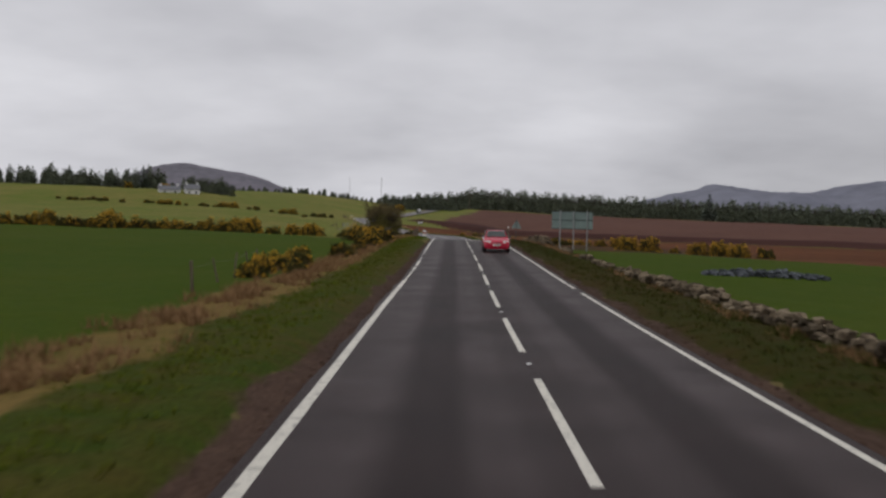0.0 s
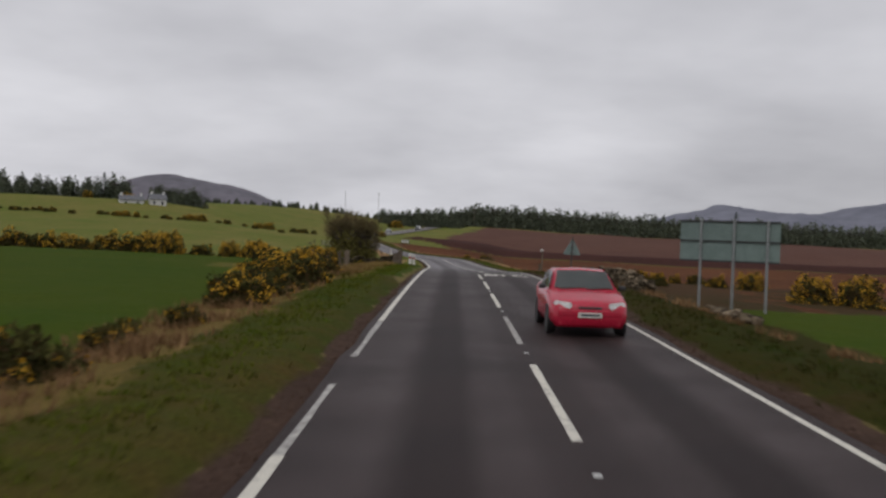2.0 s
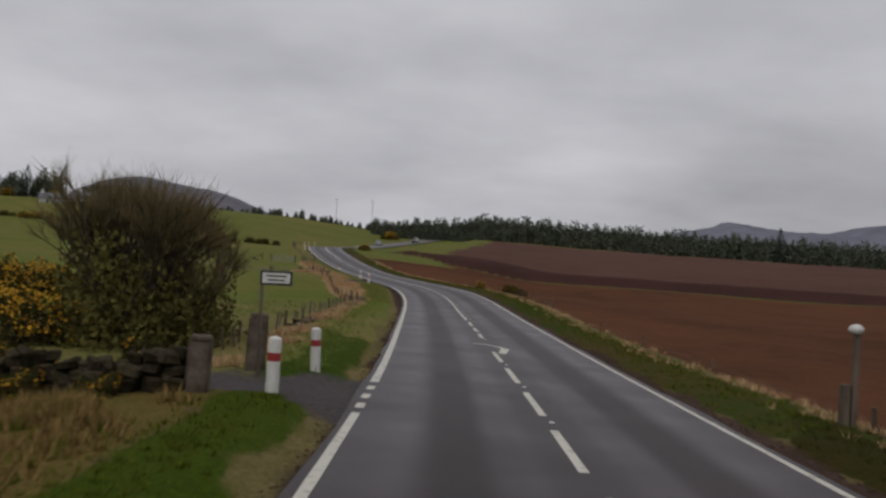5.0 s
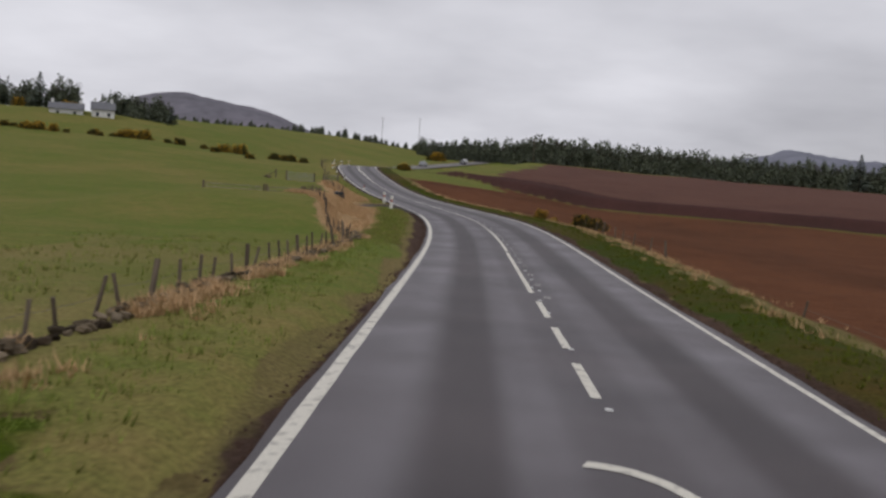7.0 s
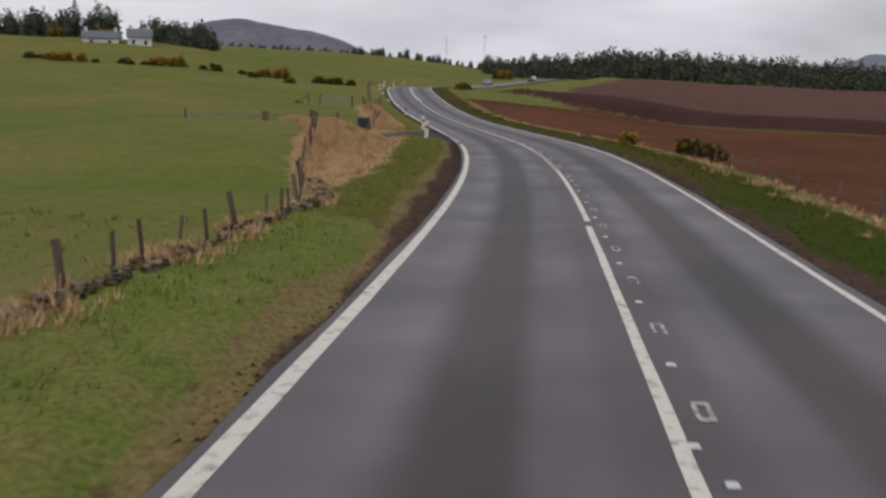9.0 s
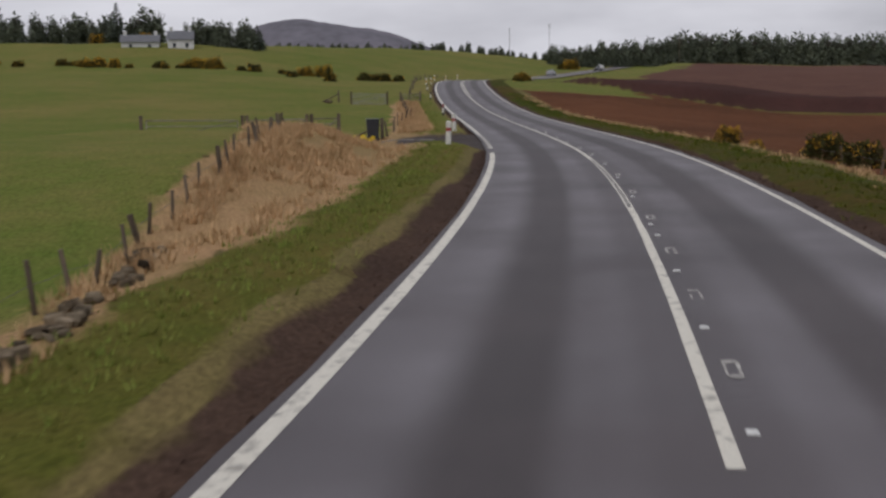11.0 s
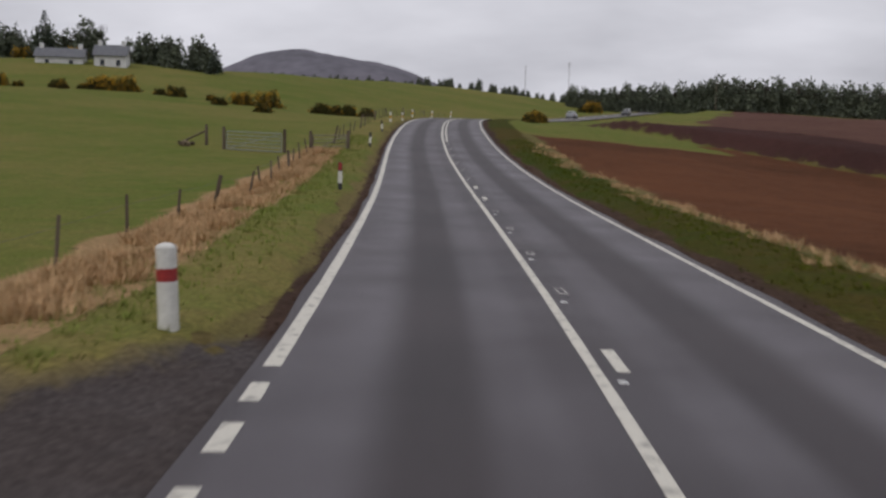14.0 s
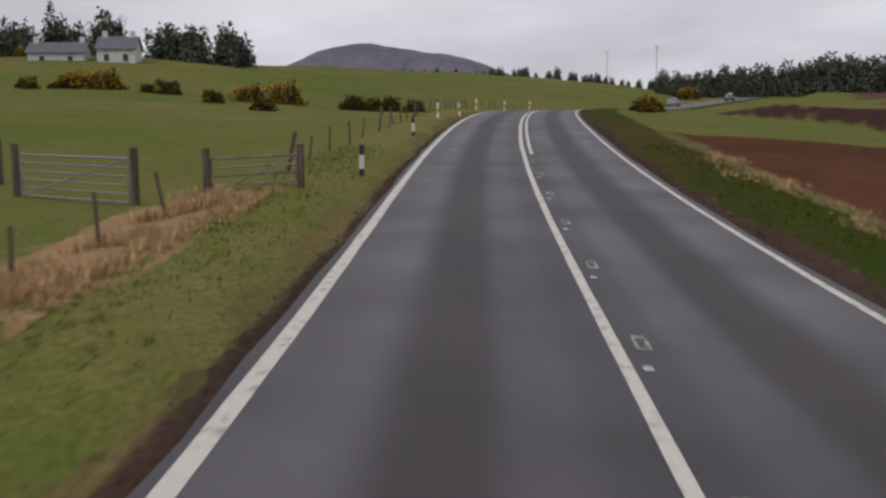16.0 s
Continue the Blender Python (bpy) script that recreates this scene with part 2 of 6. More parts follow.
M_GROUND = ground_material()
M_EARTH = material("bare_earth", (0.078, 0.049, 0.036), (0.044, 0.028, 0.022), 2.0, 0.9, 0.9, 35)
M_PAINT = material("worn_white_paint", (0.60, 0.57, 0.49), (0.20, 0.185, 0.165), 7.0, 0.6, 0.3, 80, fine=60, spread=(0.54, 0.74))
M_PAINT_WORN = material("thin_worn_paint", (0.48, 0.46, 0.42), (0.17, 0.16, 0.15), 6.0, 0.65, 0.3, 80, fine=40)
M_PAINT_THIN = material("rubbed_paint_specks", (0.42, 0.40, 0.36), (0.06, 0.052, 0.054), 12.0, 0.65, 0.3, 80, fine=40, spread=(0.42, 0.52))
M_STUD = material("reflective_stud", (0.62, 0.62, 0.60), (0.5, 0.5, 0.48), 20, 0.3)
M_STONE = material("lichened_field_stone", (0.178, 0.142, 0.098), (0.046, 0.034, 0.022), 2.6, 0.9, 0.8, 30, per_object=0.6, spread=(0.42, 0.60))
M_WIRE = material("rusted_fence_wire", (0.120, 0.105, 0.085), (0.085, 0.070, 0.056), 9, 0.8)
M_WOOD = material("weathered_fence_wood", (0.150, 0.120, 0.090), (0.084, 0.066, 0.050), 9, 0.9, 0.6, 40, stretch=(1, 1, 0.15), per_object=0.25)
M_WHITE = material("white_marker_plastic", (0.66, 0.65, 0.60), (0.56, 0.55, 0.50), 8, 0.45, per_object=0.05)
M_RED = material("red_reflective_band", (0.33, 0.028, 0.025), (0.24, 0.02, 0.02), 15, 0.4)
M_BLACK = material("black_marker_plastic", (0.018, 0.018, 0.018), (0.028, 0.028, 0.028), 12, 0.5)
M_SIGNBACK = material("grey_sign_back", (0.15, 0.20, 0.185), (0.12, 0.165, 0.15), 2.5, 0.5, per_object=0.05)
M_RAIL = material("silvered_rail_wood", (0.260, 0.232, 0.200), (0.150, 0.130, 0.110), 7, 0.9, 0.6, 40, stretch=(0.2, 1, 1), per_object=0.3)
M_MOSS = material("dark_mossy_stone", (0.070, 0.056, 0.036), (0.034, 0.029, 0.016), 3.0, 0.95, 0.8, 30, per_object=0.4)
M_PIER = material("weathered_sandstone", (0.150, 0.120, 0.094), (0.072, 0.056, 0.043), 4.0, 0.9, 0.7, 25)
M_SLAB = material("blue_grey_field_stone", (0.098, 0.108, 0.118), (0.048, 0.052, 0.058), 2.6, 0.9, 0.7, 30, per_object=0.5)
M_KERB = material("pale_concrete", (0.27, 0.25, 0.225), (0.15, 0.138, 0.122), 5.0, 0.9, 0.5, 40)
M_POST = material("dull_grey_post", (0.058, 0.050, 0.043), (0.040, 0.034, 0.029), 9, 0.6)
M_STEEL = material("galvanised_steel", (0.32, 0.33, 0.33), (0.24, 0.25, 0.25), 14, 0.45, metal=0.7)
M_BARK = material("grey_brown_bark", (0.070, 0.056, 0.045), (0.035, 0.028, 0.023), 8, 0.95, 0.7, 40, per_object=0.15)
M_TWIG = material("bare_reddish_twigs", (0.170, 0.128, 0.066), (0.115, 0.098, 0.046), 1.5, 0.95, per_object=0.3)
M_TWIG_OLIVE = material("olive_budding_twigs", (0.120, 0.108, 0.030), (0.080, 0.072, 0.024), 1.5, 0.95, per_object=0.3)
# tree greens lifted towards grey, the haze of distance put into the colour
M_NEEDLE = material("haze_paled_needles", (0.126, 0.146, 0.118), (0.090, 0.112, 0.094), 0.4, 0.95, per_object=0.35)
M_BROAD = material("haze_paled_foliage", (0.120, 0.135, 0.092), (0.085, 0.098, 0.074), 0.4, 0.95, per_object=0.35)
M_GORSE = material("gorse_green", (0.062, 0.060, 0.018), (0.040, 0.038, 0.014), 3, 0.95, per_object=0.35)
M_GORSE_DRY = material("gorse_brown", (0.095, 0.055, 0.022), (0.055, 0.036, 0.018), 3, 0.95, per_object=0.35)
M_FLOWER = material("gorse_flower_yellow", (0.58, 0.325, 0.009), (0.40, 0.205, 0.006), 5, 0.8, per_object=0.25)
M_DAFFODIL = material("daffodil_yellow", (0.75, 0.60, 0.03), (0.65, 0.48, 0.02), 30, 0.6, per_object=0.15)
M_LEAF_PALE = material("olive_blades", (0.165, 0.212, 0.044), (0.170, 0.176, 0.046), 3, 0.9, per_object=0.25)
M_LEAF_DARK = material("dark_blades", (0.028, 0.044, 0.006), (0.046, 0.034, 0.011), 3, 0.9, per_object=0.3)
M_LEAF = material("green_blades", (0.072, 0.102, 0.010), (0.080, 0.080, 0.011), 3, 0.9, per_object=0.3)
M_BLADE_OLD = material("dull_dead_blades", (0.235, 0.142, 0.070), (0.160, 0.094, 0.046), 2, 0.9, per_object=0.3)
M_BLADE_MID = material("faded_dead_blades", (0.26, 0.168, 0.066), (0.180, 0.124, 0.044), 2, 0.9, per_object=0.3)
M_BLADE_DRY = material("straw_blades", (0.52, 0.345, 0.190), (0.38, 0.256, 0.132), 2, 0.9, per_object=0.3)
M_WALL = material("whitewashed_wall", (0.60, 0.60, 0.59), (0.52, 0.52, 0.51), 1.5, 0.8)
M_SLATE = material("grey_slate_roof", (0.13, 0.135, 0.145), (0.10, 0.10, 0.11), 2, 0.7)
M_GLASS = material("dark_window_glass", (0.03, 0.035, 0.04), (0.03, 0.035, 0.04), 2, 0.12)
# hill colours carry the distance haze: paler, greyer and bluer than the slopes
M_HILL = material("hazy_heather_hill", (0.165, 0.155, 0.178), (0.130, 0.125, 0.142), 0.03, 1.0, fine=0.2)
M_RANGE = material("haze_blue_hills", (0.175, 0.180, 0.215), (0.155, 0.160, 0.195), 0.004, 1.0, fine=0.02)
M_CARRED = material("red_car_paint", (0.43, 0.014, 0.040), (0.38, 0.012, 0.034), 1.5, 0.25)
M_TYRE = material("tyre_rubber", (0.02, 0.02, 0.02), (0.03, 0.03, 0.03), 20, 0.8)
M_BIN = material("dark_grey_bin_plastic", (0.030, 0.034, 0.042), (0.022, 0.025, 0.03), 4, 0.5)


# ---------------------------------------------------------------- road line
STEP = 1.0
S_ALL = np.arange(-16.0, 552.0, STEP)
S_NODES = -16.0 + 8.0 * np.arange(len(BEND))
_k = np.interp(S_ALL, S_NODES, np.array(BEND) / 1000)
_g = np.interp(S_ALL, S_NODES, np.array(SLOPE) / 1000)


def _sum(v):
    c = np.concatenate([[0.0], np.cumsum((v[1:] + v[:-1]) / 2 * STEP)])
    return c - c[16]


R_TH = _sum(_k) + 0.00026
R_X, R_Y, R_Z = _sum(-np.sin(R_TH)), _sum(np.cos(R_TH)), _sum(_g)
# straight on behind the start and past the end
_b = np.arange(-90.0, -16.0, 2.0)
S_ALL2 = np.concatenate([_b, S_ALL])
R_X = np.concatenate([R_X[0] + np.sin(R_TH[0]) * (-16 - _b), R_X])
R_Y = np.concatenate([R_Y[0] - np.cos(R_TH[0]) * (-16 - _b), R_Y])
R_Z = np.concatenate([np.full(len(_b), R_Z[0]), R_Z])
R_TH = np.concatenate([np.full(len(_b), R_TH[0]), R_TH])


def on_road(s):
    """x, y, z and heading of the road's middle at s metres along it."""
    return [float(np.interp(s, S_ALL2, v)) for v in (R_X, R_Y, R_Z, R_TH)]


def tilt(s):
    """Cross slope of the road at s: rise for each metre to the right."""
    return float(np.interp(s, S_NODES[:len(TILT)], TILT)) / 1000


def place(s, d, dz=0.0):
    """The world point d metres right of the road's middle, dz over the ground there."""
    x, y, z, a = on_road(s)
    px, py = x + math.cos(a) * d, y + math.sin(a) * d
    return Vector((px, py, ground_z(px, py) + dz))


def smooth(a, b, v):
    t = min(1.0, max(0.0, (v - a) / (b - a)))
    return t * t * (3 - 2 * t)


def lateral(x, y):
    """How far right of the road's middle a point lies, square to the road; the road's level there; and s there."""
    y0 = y
    for _ in range(2):
        xr, th = float(np.interp(y0, R_Y, R_X)), float(np.interp(y0, R_Y, R_TH))
        d = (x - xr) * math.cos(th) + (y - y0) * math.sin(th)
        y0 = y - max(-40.0, min(40.0, d)) * math.sin(th)
    return d, float(np.interp(y0, R_Y, R_Z)), float(np.interp(y0, R_Y, S_ALL2))


EDGE_L, EDGE_R = HALF_L + 0.20, HALF_R + 0.22
BANK_D = (8, 15.5, 18, 22, 30, 46, 80, 200, 600, 5000)
BANK_S = (330, 306, 300, 287, 258, 240, 215, 140, 60, 0)
LEVEL_Y = (-100, 0, 60, 120, 160, 200, 250, 300, 368, 430, 520, 600, 2000)
LEVEL_Z = (0.0, 0.0, 0.3, -0.4, -0.9, -1.0, -0.2, 0.8, 2.0, 3.2, 5.2, 6.0, 9.0)


def in_drive(s, d):
    """1 on the two farm tracks that leave the road to the left."""
    if d > -2.0:
        return 0.0
    a = -d
    lo1, hi1 = 119.2 - 2.2 * smooth(5, 3, a), 121.4 + 1.2 * smooth(5, 3, a)
    lo2, hi2 = 200.7 - 3.2 * smooth(5.8, 3, a), 206.0 + 3.0 * smooth(5.5, 3, a)
    one = smooth(lo1 - 0.5, lo1, s) * smooth(hi1 + 0.5, hi1, s) * smooth(7.2, 6.0, a)
    two = smooth(lo2 - 0.6, lo2, s) * smooth(hi2 + 0.6, hi2, s) * smooth(7.6, 6.6, a)
    return max(one, two)


def ground_z(x, y):
    d, zr, s = lateral(x, y)
    a = abs(d)
    zr += max(-8.0, min(8.0, d)) * tilt(s)
    if (d < 0 and a < EDGE_L) or (d >= 0 and a < EDGE_R):
        return zr - 0.08
    n1 = noise.noise((x * 0.45, y * 0.45, 3.0)) * 0.07
    n2 = noise.noise((x * 0.04, y * 0.04, 7.0)) * 0.45
    level = float(np.interp(y, LEVEL_Y, LEVEL_Z))
    base = zr + (level - zr) * smooth(14, 60, a)
    if d < 0:
        z = base - 0.08 + 0.24 * smooth(EDGE_L + 0.2, EDGE_L + 0.9, a)
        z -= 0.25 * smooth(5.2, 8.5, a)
        # the straw bank inside the bend and the hillside pasture
        z += 1.15 * smooth(6.0, 9.6, a) * smooth(25, 16, a) * smooth(169, 182, s) * smooth(200, 193, s)
        z += 0.013 * max(0.0, min(a, 260) - 14)
        z += 2.4 * smooth(190, 300, y) * smooth(8, 45, a) + 5.5 * smooth(290, 350, y) * smooth(15, 75, a)
    else:
        z = base - 0.08 + 0.16 * smooth(EDGE_R + 0.1, EDGE_R + 0.9, a)
        z -= 0.35 * smooth(4.5, 8.0, a)
        line = float(np.interp(a, BANK_D, BANK_S))
        z += 1.2 * smooth(line - 1, line + 5, s) * smooth(12, 18, a)
        z -= (0.4 + 0.9 * smooth(130, 210, s)) * smooth(8, 26, a) * smooth(line + 70, line, s)
        z -= min(8.0, 0.022 * max(0.0, x - 20)) * smooth(200, 480, y)
        z += 0.004 * max(0.0, min(a, 300) - 12)
    near = smooth(EDGE_L, EDGE_L + 1.5, a)
    t = in_drive(s, d)
    z += (n1 * near + n2 * smooth(8, 40, a)) * (1 - t)
    if t > 0:
        flat = zr - 0.05 + 0.02 * (a - 3.2) + 0.013 * max(0.0, a - 14)
        z += (flat - z) * t
    return z


# ---------------------------------------------------------------- small builders
def part(name, bm, mat, parent=None, label="", smooth_faces=False):
    me = bpy.data.meshes.new(name)
    bm.to_mesh(me)
    bm.free()
    for m in mat if isinstance(mat, (list, tuple)) else [mat]:
        me.materials.append(m)
    if smooth_faces:
        me.polygons.foreach_set("use_smooth", [True] * len(me.polygons))
    ob = new(name, me)
    if parent is not None:
        ob.parent = parent
    if label:
        ob["label"] = label
    return ob


def mesh_of(name, verts, faces, mat, parent=None):
    me = bpy.data.meshes.new(name)
    me.from_pydata(verts, [], faces)
    for m in mat if isinstance(mat, (list, tuple)) else [mat]:
        me.materials.append(m)
    me.update()
    ob = new(name, me)
    if parent is not None:
        ob.parent = parent
    return ob


def box(bm, cx, cy, cz, sx, sy, sz, turn=0.0, bevel=0.0):
    r = bmesh.ops.create_cube(bm, size=1.0, matrix=Matrix.LocRotScale((cx, cy, cz), Euler((0, 0, turn)), (sx, sy, sz)))
    if bevel:
        es = list({e for v in r["verts"] for e in v.link_edges})
        bmesh.ops.bevel(bm, geom=es, offset=bevel, segments=2, affect="EDGES", profile=0.5)
    return r["verts"]


def rod(bm, a, b, r0, r1=None, sides=8):
    a, b = Vector(a), Vector(b)
    q = (b - a).to_track_quat("Z", "Y")
    m = Matrix.Translation((a + b) / 2) @ q.to_matrix().to_4x4()
    return bmesh.ops.create_cone(bm, cap_ends=True, segments=sides, radius1=r0, radius2=r0 if r1 is None else r1, depth=(b - a).length, matrix=m)["verts"]


def empty(name, m):
    ob = new(name)
    ob.matrix_world = m
    ob.empty_display_size = 0.2
    return ob


# ---------------------------------------------------------------- ground
def axis(*runs):
    out = []
    for a, b, st in runs:
        out += list(np.arange(a, b, st))
    return out


def build_ground():
    ys = axis((-90, -24, 6), (-24, 330, 0.9), (330, 600, 3), (600, 780, 12), (780, 4601, 240))
    right = axis((0, 3, 1.0), (3, 5.4, 0.2), (5.4, 14, 0.45), (14, 60, 1.0), (60, 120, 2.5), (120, 400, 10), (400, 4301, 300))
    ds = [-v for v in reversed(right[1:])] + right
    verts, kinds = [], []
    for y in ys:
        xr, th = float(np.interp(y, R_Y, R_X)), float(np.interp(y, R_Y, R_TH))
        c = math.cos(th)
        for d in ds:
            x = xr + d / (c + (1 - c) * smooth(20, 90, abs(d)))
            verts.append((x, y, ground_z(x, y)))
            dd, _, s = lateral(x, y)
            kinds.append(cover(dd, s, y))
    w = len(ds)
    faces = [(j * w + i, j * w + i + 1, (j + 1) * w + i + 1, (j + 1) * w + i) for j in range(len(ys) - 1) for i in range(w - 1)]
    ob = mesh_of("ground", verts, faces, M_GROUND)
    grid = np.array(kinds).reshape(len(ys), w)

    def soften(m):
        m = np.pad(m, 1, mode="edge")
        m = (m[:-2] + 2 * m[1:-1] + m[2:]) / 4
        return (m[:, :-2] + 2 * m[:, 1:-1] + m[:, 2:]) / 4
    for i, (name, _, _) in enumerate(COVERS):
        at = ob.data.attributes.new("cover_" + name, "FLOAT", "POINT")
        at.data.foreach_set("value", soften((grid == i).astype(np.float32)).ravel())
    ob.data.polygons.foreach_set("use_smooth", [True] * len(faces))
    return tagged(ob, "rolling farmland with grass verges, pasture and red plough", "ground", kind="structure")


VERGE, FIELD, ROUGH, STRAW, EARTH, PLOUGH, MOOR, DARK, TRACK, MEADOW, DRYVERGE, DULL, OLIVE, DARKVERGE, TAN, HEATH = range(16)


def straw_reach(s):
    """How far left of the road the straw bank inside the bend reaches."""
    return float(np.interp(s, (164, 172, 180, 190, 205), (6.3, 7.7, 8.8, 10.8, 15.0)))


def cover(d, s, y):
    """Which ground cover lies d metres right of the road at s."""
    j = noise.noise((d * 0.9, s * 0.5, 0.0))
    k = noise.noise((d * 0.12, s * 0.07, 5.0)) * 2.5
    kb = noise.noise((d * 0.06, 1.0, 5.0)) * 1.5
    a = abs(d)
    if in_drive(s, d) > 0.4:
        return TRACK
    if d < 0:
        strip = float(np.interp(s, (28, 36, 45, 57, 80, 88, 120, 158, 164, 171, 190, 198, 212), (0.46, 0.58, 0.52, 0.36, 0.32, 0.2, 0.12, 0.14, 0.5, 0.58, 0.5, 0.3, 0.2)))
        if a < EDGE_L + strip + j * 0.16:
            return EARTH
        if s > 84 and a < EDGE_L + strip + 0.32 + 0.5 * j:
            return TAN
        if 86 + 4 * j < s < 133 + 5 * j and a < 5.1 + 0.5 * j:
            return FIELD
        if s < 152 + 4 * j and a > 15 + k:
            return FIELD if a < 150 + k * 3 else MEADOW
        if s < 98:
            if a < (5.9 if s < 84 else 4.8) + j * 0.9:
                return VERGE
            if a < 8.2 + j * 0.8:
                return DULL
            return FIELD if a < 70 + k * 3 else MEADOW
        if s < 118:
            return DULL if 5.3 + 0.6 * j < a < 7.5 + 0.9 * j else OLIVE if a < 15 + k else FIELD
        if 208 < s + j < 248 and 5.25 + 0.35 * j < a < 7.1 + 0.5 * j:
            return STRAW
        if a < 5.9 + j * 0.6:
            return OLIVE if 162 + 4 * j < s < 197 else DRYVERGE
        if 164 < s + j < (200 if a < 6 else 207):
            return STRAW if a < straw_reach(s) + 0.5 * k else MEADOW
        if s >= 206 and a < 7.6 + j * 0.6 and s < 246:
            return STRAW
        if s > 161 + 4 * k + 6 * j:
            return MEADOW
        return ROUGH if a < 15 + k * 2 else MEADOW
    if a < EDGE_R + 0.45 + j * 0.2:
        return EARTH
    if a < 5.6 + j * 0.7:
        return DARKVERGE if s < 118 + 6 * j else VERGE
    if s < 78 + k and a < 26 + k:
        return FIELD if a > 7.5 + j else DARKVERGE
    if s < 117 + 3.5 * k + 3 * j and a < 22 + 4 * k + 2 * j and j + 0.4 * k > -0.5:
        return HEATH
    line = float(np.interp(a, BANK_D, BANK_S))
    if s > 271 + k and a < 21 + 0.5 * k and s < line:
        return MEADOW
    if s < line - 5.5 + kb:
        return TAN if a < 6.6 + j else PLOUGH
    if s < line - 2.0 + kb:
        return OLIVE
    reach = float(np.interp(s, BANK_S[::-1], BANK_D[::-1]))
    if s < line + 4.5 + 0.03 * a + kb * 0.8 or (s < 300 and a < reach + 6.0 + kb):
        return DARK
    if s > 300 and a < 26 + k * 2:
        return MEADOW
    return MOOR if y < 520 else ROUGH


ground = build_ground()


# ---------------------------------------------------------------- road
def ribbon(name, s0, s1, d0, d1, lift, mat, parent=None, step=2.0, uv=False, wobble=0.0):
    """A strip along the road between d0 and d1, lift metres over the road's level; d may be a number or a function of s."""
    ss = list(np.arange(s0, s1, step)) + [s1]
    fa, fb = (d0 if callable(d0) else lambda s: d0), (d1 if callable(d1) else lambda s: d1)
    verts, uvs = [], []
    n = 1 if not uv else 12
    for s in ss:
        x, y, z, a = on_road(s)
        for i in range(n + 1):
            d = fa(s) + (fb(s) - fa(s)) * i / n
            if wobble and i in (0, n):
                d += noise.noise((s * 1.7, i * 9.0, d0 if not callable(d0) else 1.0)) * wobble
            verts.append((x + math.cos(a) * d, y + math.sin(a) * d, z + d * tilt(s) + lift))
            uvs.append((d, s))
    faces = [(j * (n + 1) + i, j * (n + 1) + i + 1, (j + 1) * (n + 1) + i + 1, (j + 1) * (n + 1) + i) for j in range(len(ss) - 1) for i in range(n)]
    ob = mesh_of(name, verts, faces, mat, parent)
    if uv:
        layer = ob.data.uv_layers.new(name="lane")
        for lp in ob.data.loops:
            layer.data[lp.index].uv = uvs[lp.vertex_index]
    return ob


